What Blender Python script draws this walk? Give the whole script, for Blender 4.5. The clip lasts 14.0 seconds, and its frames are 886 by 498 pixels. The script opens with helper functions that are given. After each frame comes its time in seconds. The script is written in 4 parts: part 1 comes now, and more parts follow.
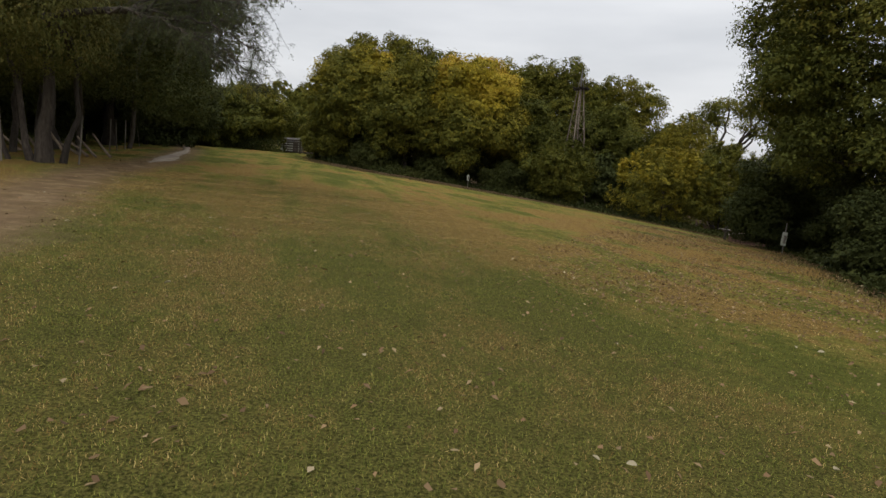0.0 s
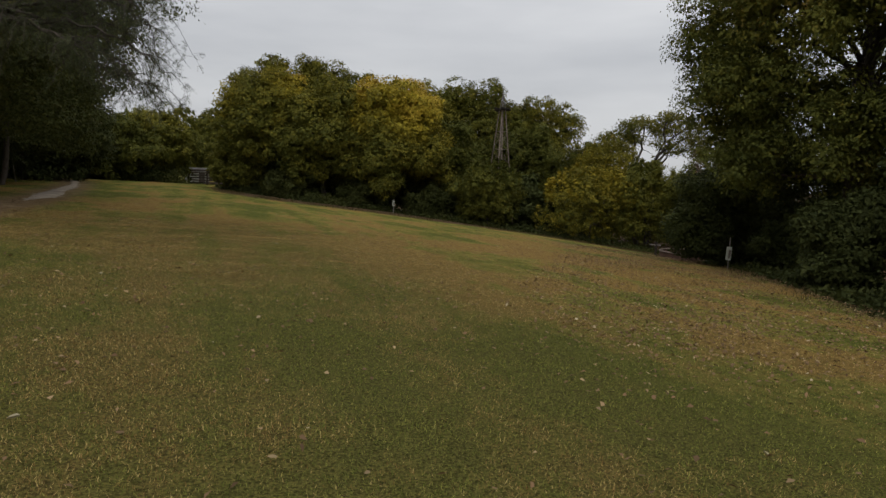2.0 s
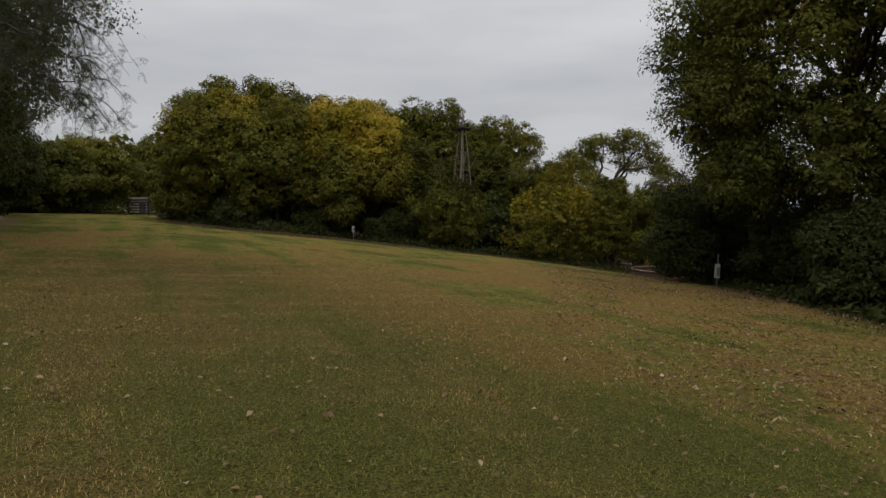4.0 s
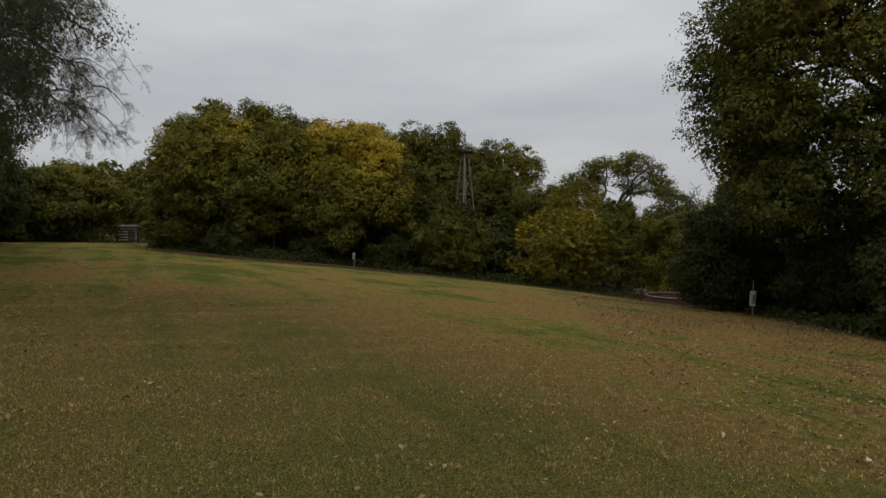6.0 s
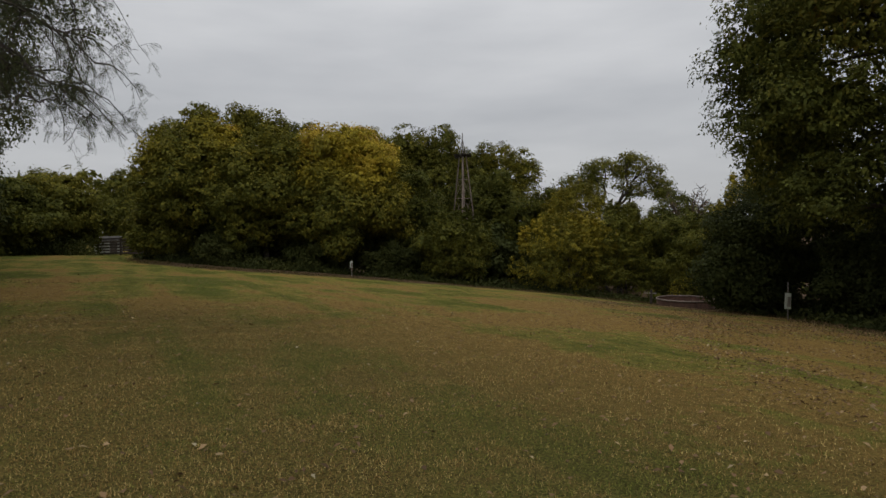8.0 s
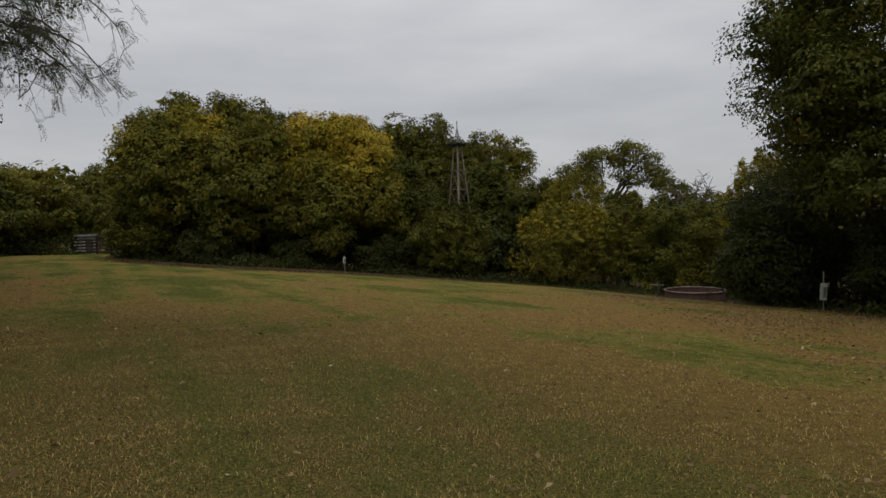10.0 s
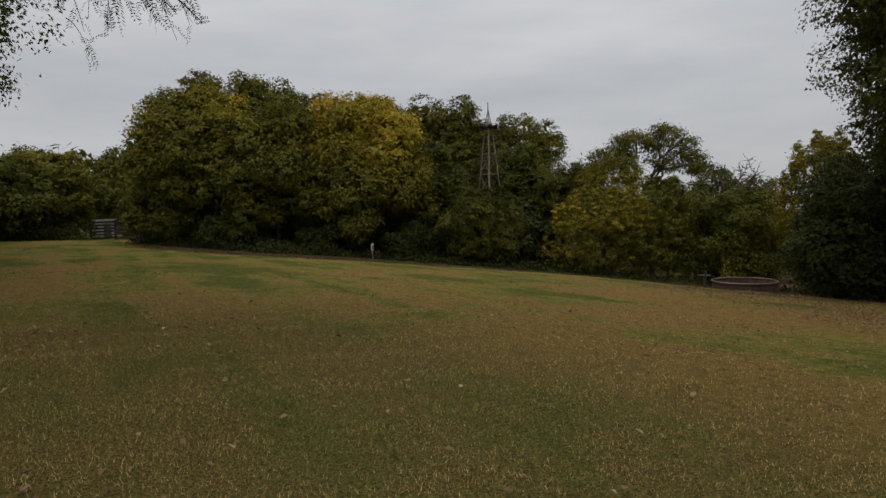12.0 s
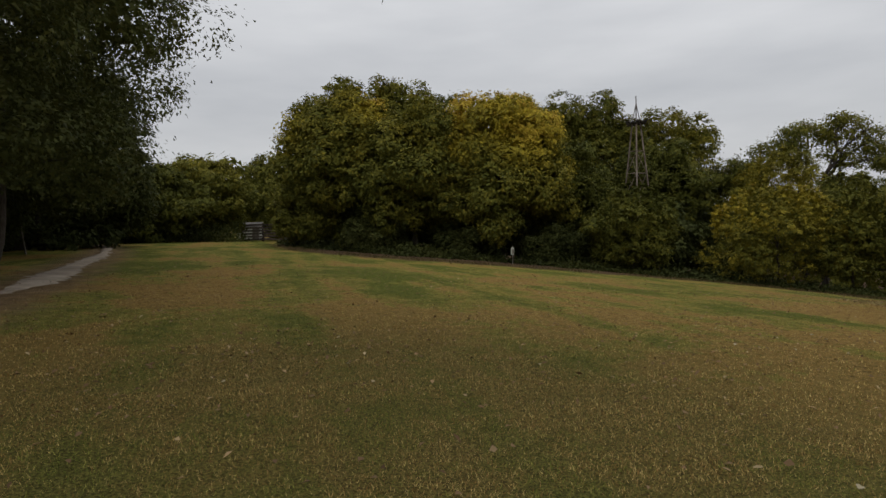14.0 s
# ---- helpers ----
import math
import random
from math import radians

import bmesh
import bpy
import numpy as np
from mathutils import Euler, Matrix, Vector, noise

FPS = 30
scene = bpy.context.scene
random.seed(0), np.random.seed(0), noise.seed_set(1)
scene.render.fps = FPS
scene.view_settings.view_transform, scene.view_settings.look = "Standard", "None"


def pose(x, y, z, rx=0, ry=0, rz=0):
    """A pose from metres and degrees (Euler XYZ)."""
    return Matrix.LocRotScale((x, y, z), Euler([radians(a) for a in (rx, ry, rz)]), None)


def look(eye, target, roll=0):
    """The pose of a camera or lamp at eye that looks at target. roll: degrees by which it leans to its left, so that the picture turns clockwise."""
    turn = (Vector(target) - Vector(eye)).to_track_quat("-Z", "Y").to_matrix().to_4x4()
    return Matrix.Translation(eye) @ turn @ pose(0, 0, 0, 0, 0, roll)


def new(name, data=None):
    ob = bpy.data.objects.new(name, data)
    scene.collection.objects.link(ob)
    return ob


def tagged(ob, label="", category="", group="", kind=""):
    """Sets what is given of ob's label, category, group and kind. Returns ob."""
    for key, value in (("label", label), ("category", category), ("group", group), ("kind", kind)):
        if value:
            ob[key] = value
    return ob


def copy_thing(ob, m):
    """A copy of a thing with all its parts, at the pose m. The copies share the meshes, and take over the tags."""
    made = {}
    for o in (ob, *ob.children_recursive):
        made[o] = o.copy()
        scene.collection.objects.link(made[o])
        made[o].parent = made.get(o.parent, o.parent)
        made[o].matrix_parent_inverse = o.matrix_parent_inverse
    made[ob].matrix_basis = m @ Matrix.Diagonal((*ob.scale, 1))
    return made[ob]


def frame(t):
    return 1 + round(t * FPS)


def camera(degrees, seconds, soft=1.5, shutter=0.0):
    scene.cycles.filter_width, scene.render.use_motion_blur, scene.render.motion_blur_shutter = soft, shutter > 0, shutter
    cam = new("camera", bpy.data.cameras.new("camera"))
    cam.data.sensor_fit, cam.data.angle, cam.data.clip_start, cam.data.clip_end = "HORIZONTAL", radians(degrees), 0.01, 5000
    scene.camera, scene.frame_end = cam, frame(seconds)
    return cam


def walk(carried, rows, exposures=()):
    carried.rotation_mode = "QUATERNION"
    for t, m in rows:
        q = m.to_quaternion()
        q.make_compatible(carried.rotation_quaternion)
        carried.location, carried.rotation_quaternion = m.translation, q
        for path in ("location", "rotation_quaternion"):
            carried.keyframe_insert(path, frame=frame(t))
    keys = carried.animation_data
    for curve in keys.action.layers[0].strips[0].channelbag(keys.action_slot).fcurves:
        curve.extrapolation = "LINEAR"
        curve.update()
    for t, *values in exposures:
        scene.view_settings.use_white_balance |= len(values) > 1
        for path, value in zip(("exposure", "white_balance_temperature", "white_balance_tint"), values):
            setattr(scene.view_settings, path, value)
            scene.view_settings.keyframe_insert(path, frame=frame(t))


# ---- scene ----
# Camera and its walk
cam = camera(73.47, 14.0, soft=1.5)
ROWS = [
    (0.0, -0.0, 0.0, 1.5, 80.31, -3.9, 1.26),
    (0.5, -0.209, 0.575, 1.488, 80.91, -3.71, -0.62),
    (1.0, -0.446, 1.136, 1.471, 81.61, -3.5, -2.16),
    (1.5, -0.599, 1.719, 1.445, 82.61, -2.85, -5.17),
    (2.0, -0.848, 2.279, 1.405, 83.09, -2.12, -7.15),
    (2.5, -1.008, 2.835, 1.386, 83.51, -2.06, -8.15),
    (3.0, -1.185, 3.398, 1.373, 83.94, -1.5, -9.66),
    (5.5, -1.99, 5.702, 1.315, 87.5, -0.23, -13.27),
    (6.0, -2.19, 6.156, 1.345, 87.84, -0.16, -13.15),
    (6.5, -2.352, 6.633, 1.336, 88.48, -0.04, -13.65),
    (7.0, -2.644, 7.071, 1.321, 88.34, 0.4, -14.16),
    (7.5, -2.861, 7.456, 1.311, 88.46, 0.68, -14.52),
    (10.0, -3.532, 9.786, 1.225, 87.82, 1.66, -16.65),
    (10.5, -3.66, 10.261, 1.224, 87.28, 1.82, -17.02),
    (11.0, -3.874, 10.736, 1.207, 87.09, 1.68, -16.67),
    (11.5, -4.049, 11.234, 1.176, 86.84, 1.48, -16.23),
    (12.0, -4.31, 11.684, 1.16, 86.65, 1.4, -15.6),
    (12.5, -4.527, 12.109, 1.171, 87.06, 1.32, -13.54),
    (13.0, -4.752, 12.526, 1.195, 87.31, 1.83, -10.58),
    (13.5, -5.038, 12.913, 1.224, 87.42, 1.76, -7.03),
    (14.0, -5.299, 13.37, 1.221, 87.16, 1.52, -4.2),
]
EXPOSURES = [(0.0, 0.6), (1.0, 0.32), (1.5, 0.26), (3.0, 0.15), (7.0, 0.0), (11.0, 0.0), (13.0, 0.05), (14.0, 0.16)]
walk(cam, [(t, pose(x, y, z, rx, ry, rz)) for t, x, y, z, rx, ry, rz in ROWS], EXPOSURES)

# World: an overcast sky with soft streaks, and a weak, wide sun behind the cloud
SUN_ELEVATION, SUN_TURN = radians(42), radians(200)


def make_world():
    world = bpy.data.worlds.new("overcast_sky")
    scene.world = world
    world.use_nodes = True
    nt = world.node_tree
    nt.nodes.clear()
    out = nt.nodes.new("ShaderNodeOutputWorld")
    sky_bg = nt.nodes.new("ShaderNodeBackground")
    sky = nt.nodes.new("ShaderNodeTexSky")
    sky.sky_type, sky.sun_disc = "NISHITA", False
    sky.sun_elevation, sky.sun_rotation = SUN_ELEVATION, SUN_TURN
    sky.dust_density = 4.0
    sky_bg.inputs["Strength"].default_value = 0.06
    nt.links.new(sky.outputs[0], sky_bg.inputs["Color"])
    # cloud layer: direction flattened, so that streaks run level
    tc = nt.nodes.new("ShaderNodeTexCoord")
    mp = nt.nodes.new("ShaderNodeMapping")
    mp.inputs["Scale"].default_value = (1.3, 1.3, 6.0)
    mp.inputs["Rotation"].default_value = (0.10, -0.16, 0.5)
    nt.links.new(tc.outputs["Generated"], mp.inputs["Vector"])
    n1 = nt.nodes.new("ShaderNodeTexNoise")
    n1.inputs["Scale"].default_value, n1.inputs["Detail"].default_value, n1.inputs["Roughness"].default_value = 1.6, 5.0, 0.5
    nt.links.new(mp.outputs[0], n1.inputs["Vector"])
    ramp = nt.nodes.new("ShaderNodeValToRGB")
    ramp.color_ramp.elements[0].position, ramp.color_ramp.elements[1].position = 0.3, 0.7
    ramp.color_ramp.elements[0].color = (0.447, 0.457, 0.478, 1)
    ramp.color_ramp.elements[1].color = (0.607, 0.612, 0.625, 1)
    nt.links.new(n1.outputs["Fac"], ramp.inputs["Fac"])
    cloud = nt.nodes.new("ShaderNodeBackground")
    nt.links.new(ramp.outputs[0], cloud.inputs["Color"])
    # an overcast sky is about three times as bright overhead as at the horizon
    up = nt.nodes.new("ShaderNodeSeparateXYZ")
    nt.links.new(tc.outputs["Generated"], up.inputs[0])
    grade = nt.nodes.new("ShaderNodeMath")
    grade.operation = "MULTIPLY"
    nt.links.new(up.outputs["Z"], grade.inputs[0])
    nt.links.new(up.outputs["Z"], grade.inputs[1])
    lift = nt.nodes.new("ShaderNodeMath")
    lift.operation, lift.inputs[1].default_value, lift.inputs[2].default_value = "MULTIPLY_ADD", 1.6, 0.98
    nt.links.new(grade.outputs[0], lift.inputs[0])
    nt.links.new(lift.outputs[0], cloud.inputs["Strength"])
    mix = nt.nodes.new("ShaderNodeMixShader")
    mix.inputs[0].default_value = 0.88
    nt.links.new(sky_bg.outputs[0], mix.inputs[1])
    nt.links.new(cloud.outputs[0], mix.inputs[2])
    nt.links.new(mix.outputs[0], out.inputs["Surface"])


make_world()
sun_data = bpy.data.lights.new("sun", "SUN")
sun_data.energy, sun_data.angle, sun_data.color = 0.5, radians(40), (1.0, 0.96, 0.9)
sun = new("sun", sun_data)
sun.matrix_world = look((0, 0, 30), (30 * math.sin(SUN_TURN) * -1, -30 * math.cos(SUN_TURN), 0))


# Materials
def base_material(name, rough=0.8, metal=0.0):
    m = bpy.data.materials.new(name)
    m.use_nodes = True
    nt = m.node_tree
    bsdf = nt.nodes["Principled BSDF"]
    bsdf.inputs["Roughness"].default_value = rough
    bsdf.inputs["Metallic"].default_value = metal
    bsdf.inputs["Specular IOR Level"].default_value = 0.25
    return m, nt, bsdf


def noise_node(nt, vec, scale, detail=4.0, rough=0.55):
    n = nt.nodes.new("ShaderNodeTexNoise")
    n.inputs["Scale"].default_value, n.inputs["Detail"].default_value, n.inputs["Roughness"].default_value = scale, detail, rough
    if vec is not None:
        nt.links.new(vec, n.inputs["Vector"])
    return n.outputs["Fac"]


def ramp_node(nt, fac, stops):
    r = nt.nodes.new("ShaderNodeValToRGB")
    el = r.color_ramp.elements
    while len(el) < len(stops):
        el.new(0.5)
    for e, (p, c) in zip(el, stops):
        e.position, e.color = p, (*c, 1)
    nt.links.new(fac, r.inputs["Fac"])
    return r.outputs["Color"]


def mix_node(nt, fac, a, b, blend="MIX"):
    m = nt.nodes.new("ShaderNodeMix")
    m.data_type, m.blend_type = "RGBA", blend
    for sock, v in ((m.inputs[0], fac), (m.inputs[6], a), (m.inputs[7], b)):
        if isinstance(v, (float, int)):
            sock.default_value = v
        elif isinstance(v, tuple):
            sock.default_value = (*v, 1)
        else:
            nt.links.new(v, sock)
    return m.outputs[2]


def math_node(nt, op, a, b=0.0, clamp=False):
    m = nt.nodes.new("ShaderNodeMath")
    m.operation, m.use_clamp = op, clamp
    for sock, v in ((m.inputs[0], a), (m.inputs[1], b)):
        if isinstance(v, (float, int)):
            sock.default_value = v
        else:
            nt.links.new(v, sock)
    return m.outputs[0]


def bump(nt, bsdf, height, strength=0.4, dist=0.02):
    b = nt.nodes.new("ShaderNodeBump")
    b.inputs["Strength"].default_value, b.inputs["Distance"].default_value = strength, dist
    nt.links.new(height, b.inputs["Height"])
    nt.links.new(b.outputs[0], bsdf.inputs["Normal"])


def attribute(nt, name):
    a = nt.nodes.new("ShaderNodeAttribute")
    a.attribute_name = name
    return a.outputs["Fac"]


def place(nt):
    return nt.nodes.new("ShaderNodeNewGeometry").outputs["Position"]


def dryness(nt, pos):
    """How dry the turf is, from the place on the ground: patches at several sizes and mower tracks up the field."""
    def stretched(x, y, turn):
        m = nt.nodes.new("ShaderNodeMapping")
        m.vector_type = "TEXTURE"
        m.inputs["Scale"].default_value = (1 / x, 1 / y, 1000.0)
        m.inputs["Rotation"].default_value = (0, 0, turn)
        nt.links.new(pos, m.inputs["Vector"])
        return m.outputs[0]
    v = stretched(1.0, 0.8, 0.35)
    d = math_node(nt, "MULTIPLY", noise_node(nt, v, 0.30, 3.0), 1.55)
    d = math_node(nt, "ADD", d, math_node(nt, "MULTIPLY", noise_node(nt, v, 1.1, 4.0, 0.65), 0.62))
    d = math_node(nt, "ADD", d, math_node(nt, "MULTIPLY", noise_node(nt, v, 4.5, 3.0, 0.65), 0.62))
    # the mower's passes run up the field towards its far corner
    lanes = stretched(1.0, 0.07, 0.245)
    d = math_node(nt, "ADD", d, math_node(nt, "MULTIPLY", noise_node(nt, lanes, 0.85, 2.0, 0.5), 0.95))
    # greener where the walk begins and far out, drier in between
    sep = nt.nodes.new("ShaderNodeSeparateXYZ")
    nt.links.new(pos, sep.inputs[0])
    for lo, hi, by in ((6.0, 16.0, 0.22), (20.0, 30.0, -0.18)):
        mr = nt.nodes.new("ShaderNodeMapRange")
        mr.inputs["From Min"].default_value, mr.inputs["From Max"].default_value = lo, hi
        mr.inputs["To Min"].default_value, mr.inputs["To Max"].default_value = 0.0, by
        nt.links.new(sep.outputs["Y"], mr.inputs["Value"])
        d = math_node(nt, "ADD", d, mr.outputs[0])
    # about 0 for lush, 1 for bare and dry
    return math_node(nt, "MULTIPLY", math_node(nt, "SUBTRACT", d, 1.755), 3.2, True)


DRY_RAMP = [(0.0, (0.098, 0.110, 0.021)), (0.3, (0.152, 0.144, 0.032)), (0.7, (0.205, 0.172, 0.042)), (1.0, (0.240, 0.152, 0.050))]


def mat_ground():
    m, nt, bsdf = base_material("turf", 0.95)
    bsdf.inputs["Specular IOR Level"].default_value = 0.05
    pos = place(nt)
    c = ramp_node(nt, dryness(nt, pos), DRY_RAMP)
    fine = noise_node(nt, pos, 38.0, 3.0, 0.7)
    c = mix_node(nt, 1.0, c, ramp_node(nt, fine, [(0.3, (0.42, 0.42, 0.38)), (0.7, (1.3, 1.3, 1.25))]), "MULTIPLY")
    # small tufts and scuffs
    c = mix_node(nt, 1.0, c, ramp_node(nt, noise_node(nt, pos, 8.0, 4.0, 0.8), [(0.34, (0.50, 0.50, 0.46)), (0.46, (0.95, 0.95, 0.92)), (0.66, (1.25, 1.24, 1.2))]), "MULTIPLY")
    # dark thatch and soil show between the standing blades
    c = mix_node(nt, attribute(nt, "thatch"), c, ramp_node(nt, noise_node(nt, pos, 55.0, 3.0, 0.6), [(0.38, (0.022, 0.021, 0.006)), (0.64, (0.128, 0.112, 0.030))]))
    earth = ramp_node(nt, noise_node(nt, pos, 2.2, 5.0, 0.65), [(0.3, (0.10, 0.066, 0.034)), (0.55, (0.165, 0.112, 0.060)), (0.75, (0.24, 0.175, 0.098))])
    edge = math_node(nt, "ADD", attribute(nt, "earth"), math_node(nt, "MULTIPLY", math_node(nt, "SUBTRACT", noise_node(nt, pos, 1.3, 5.0, 0.7), 0.5), 0.9))
    c = mix_node(nt, math_node(nt, "MULTIPLY", math_node(nt, "SUBTRACT", edge, 0.3), 1.8, True), c, earth)
    litter = ramp_node(nt, noise_node(nt, pos, 9.0, 4.0, 0.7), [(0.35, (0.04, 0.028, 0.018)), (0.65, (0.12, 0.075, 0.04))])
    shade = math_node(nt, "ADD", attribute(nt, "litter"), math_node(nt, "MULTIPLY", math_node(nt, "SUBTRACT", noise_node(nt, pos, 0.9, 5.0, 0.7), 0.5), 0.8))
    c = mix_node(nt, math_node(nt, "MULTIPLY", math_node(nt, "SUBTRACT", shade, 0.3), 1.6, True), c, litter)
    nt.links.new(c, bsdf.inputs["Base Color"])
    bump(nt, bsdf, noise_node(nt, pos, 24.0, 4.0, 0.75), 0.9, 0.05)
    return m


def mat_grass():
    """Green blades and straw ones, more straw where the turf is dry."""
    m, nt, bsdf = base_material("grass_blades", 0.8)
    bsdf.inputs["Specular IOR Level"].default_value = 0.06
    pos = place(nt)
    geo = nt.nodes.new("ShaderNodeNewGeometry")
    isl = geo.outputs["Random Per Island"]
    wn = nt.nodes.new("ShaderNodeTexWhiteNoise")
    wn.noise_dimensions = "1D"
    nt.links.new(isl, wn.inputs["W"])
    straw = ramp_node(nt, wn.outputs["Value"], [(0.0, (0.135, 0.072, 0.022)), (0.55, (0.262, 0.165, 0.056)), (1.0, (0.50, 0.38, 0.15))])
    green = ramp_node(nt, wn.outputs["Value"], [(0.0, (0.050, 0.064, 0.011)), (0.6, (0.116, 0.130, 0.024)), (1.0, (0.26, 0.25, 0.058))])
    pick = math_node(nt, "SUBTRACT", math_node(nt, "ADD", math_node(nt, "MULTIPLY", dryness(nt, pos), 0.95), 0.03), isl)
    c = mix_node(nt, math_node(nt, "MULTIPLY", pick, 6.0, True), green, straw)
    nt.links.new(c, bsdf.inputs["Base Color"])
    return m


def mat_leaf(name, stops, rough=0.7, through_light=0.2):
    """Foliage: 'tint' on the mesh says how far a spray has turned, less shade painted low in crowns; each leaf differs
    a little.
    """
    m, nt, bsdf = base_material(name, rough)
    bsdf.inputs["Specular IOR Level"].default_value = 0.08
    geo = nt.nodes.new("ShaderNodeNewGeometry")
    isl = geo.outputs["Random Per Island"]
    t = math_node(nt, "ADD", attribute(nt, "tint"), math_node(nt, "MULTIPLY", math_node(nt, "SUBTRACT", isl, 0.5), 0.25))
    c = ramp_node(nt, t, stops)
    wn = nt.nodes.new("ShaderNodeTexWhiteNoise")
    wn.noise_dimensions = "1D"
    nt.links.new(isl, wn.inputs["W"])
    c = mix_node(nt, 1.0, c, ramp_node(nt, wn.outputs["Value"], [(0.0, (0.72, 0.74, 0.72)), (1.0, (1.24, 1.22, 1.2))]), "MULTIPLY")
    nt.links.new(c, bsdf.inputs["Base Color"])
    tr = nt.nodes.new("ShaderNodeBsdfTranslucent")
    nt.links.new(c, tr.inputs["Color"])
    mx = nt.nodes.new("ShaderNodeMixShader")
    mx.inputs[0].default_value = through_light
    nt.links.new(bsdf.outputs[0], mx.inputs[1])
    nt.links.new(tr.outputs[0], mx.inputs[2])
    nt.links.new(mx.outputs[0], nt.nodes["Material Output"].inputs["Surface"])
    return m


def mat_rough(name, dark, light, scale, rough=0.85, metal=0.0, stretch=(1, 1, 1), relief=0.5, dist=0.02):
    m, nt, bsdf = base_material(name, rough, metal)
    tc = nt.nodes.new("ShaderNodeTexCoord")
    mp = nt.nodes.new("ShaderNodeMapping")
    mp.inputs["Scale"].default_value = stretch
    nt.links.new(tc.outputs["Object"], mp.inputs["Vector"])
    a = noise_node(nt, mp.outputs[0], scale, 6.0, 0.65)
    b = noise_node(nt, mp.outputs[0], scale * 0.2, 3.0)
    c = ramp_node(nt, a, [(0.3, dark), (0.7, light)])
    c = mix_node(nt, 1.0, c, ramp_node(nt, b, [(0.3, (0.7, 0.68, 0.66)), (0.7, (1.15, 1.15, 1.15))]), "MULTIPLY")
    info = nt.nodes.new("ShaderNodeObjectInfo")
    c = mix_node(nt, 1.0, c, ramp_node(nt, info.outputs["Random"], [(0.0, (0.65, 0.65, 0.65)), (1.0, (1.25, 1.22, 1.2))]), "MULTIPLY")
    nt.links.new(c, bsdf.inputs["Base Color"])
    bump(nt, bsdf, a, relief, dist)
    return m


GREEN_STOPS = [(0.0, (0.040, 0.047, 0.011)), (0.3, (0.096, 0.101, 0.018)), (0.55, (0.185, 0.158, 0.021)), (0.78, (0.37, 0.295, 0.030)), (1.0, (0.42, 0.29, 0.04))]
TURF = mat_ground()
GRASS = mat_grass()
LEAF = mat_leaf("foliage", GREEN_STOPS)
TURNING_LEAF = mat_leaf("turning_foliage", [(0.0, (0.040, 0.047, 0.012)), (0.3, (0.090, 0.098, 0.019)), (0.5, (0.150, 0.136, 0.024)), (0.7, (0.23, 0.135, 0.030)), (1.0, (0.26, 0.12, 0.035))])
# dark greens, with shade under and among the trees put into the colour
DARK_SHADED_LEAF = mat_leaf("dark_shaded_foliage", [(0.0, (0.028, 0.036, 0.011)), (0.35, (0.065, 0.073, 0.020)), (0.65, (0.12, 0.115, 0.032)), (1.0, (0.19, 0.115, 0.035))])
FEATHER_LEAF = mat_leaf("feathery_foliage", [(0.0, (0.035, 0.045, 0.022)), (0.5, (0.07, 0.08, 0.035)), (1.0, (0.15, 0.14, 0.06))], 0.6, 0.35)
DRY_LEAF = mat_leaf("fallen_leaf", [(0.0, (0.10, 0.06, 0.032)), (0.45, (0.20, 0.125, 0.065)), (0.75, (0.30, 0.22, 0.12)), (1.0, (0.40, 0.35, 0.24))], 0.7, 0.1)
REED = mat_leaf("dry_grass", [(0.0, (0.055, 0.055, 0.018)), (0.5, (0.105, 0.085, 0.034)), (1.0, (0.17, 0.115, 0.058))], 0.7, 0.2)
BARK = mat_rough("bark", (0.026, 0.021, 0.016), (0.082, 0.068, 0.055), 14.0, 0.95, 0, (1, 1, 0.25), 1.0, 0.03)
TWIG = mat_rough("twig_bark", (0.03, 0.025, 0.02), (0.08, 0.065, 0.05), 20.0, 0.9)
GREY_WOOD = mat_rough("weathered_wood", (0.10, 0.085, 0.07), (0.27, 0.24, 0.205), 22.0, 0.9, 0, (1, 1, 0.12), 0.6, 0.01)
DARK_WOOD = mat_rough("blackened_boards", (0.03, 0.025, 0.02), (0.085, 0.072, 0.06), 16.0, 0.9, 0, (0.15, 1, 1), 0.6, 0.01)
FENCE_WOOD = mat_rough("dark_weathered_timber", (0.045, 0.035, 0.028), (0.14, 0.115, 0.095), 16.0, 0.9, 0, (0.15, 1, 1), 0.6, 0.01)
PALE_WOOD = mat_rough("barkless_wood", (0.16, 0.12, 0.085), (0.33, 0.26, 0.19), 18.0, 0.9, 0, (1, 1, 0.12), 0.5, 0.01)
IRON = mat_rough("weathered_galvanised_iron", (0.12, 0.105, 0.095), (0.34, 0.315, 0.295), 9.0, 0.6, 0.35, (1, 1, 0.3), 0.2, 0.005)
RUSTY_IRON = mat_rough("rust_stained_iron", (0.12, 0.085, 0.068), (0.33, 0.275, 0.235), 7.0, 0.7, 0.2, (1, 1, 0.3), 0.2, 0.005)
RUST = mat_rough("rusted_sheet_steel", (0.060, 0.030, 0.020), (0.155, 0.085, 0.060), 5.0, 0.75, 0.3, (1, 1, 0.35), 0.35, 0.01)
RIM = mat_rough("worn_steel_rim", (0.15, 0.11, 0.09), (0.33, 0.27, 0.24), 7.0, 0.55, 0.5, (1, 1, 1), 0.2, 0.005)
SILT = mat_rough("dark_tank_bottom", (0.02, 0.018, 0.014), (0.06, 0.052, 0.04), 3.0, 0.5)
WHITE = mat_rough("weathered_white_paint", (0.42, 0.43, 0.39), (0.74, 0.75, 0.70), 6.0, 0.6, 0, (1, 1, 0.4), 0.15, 0.004)
PALE_PLASTIC = mat_rough("faded_pale_plastic", (0.27, 0.30, 0.24), (0.50, 0.53, 0.45), 11.0, 0.5, 0, (1, 1, 0.5), 0.1, 0.003)
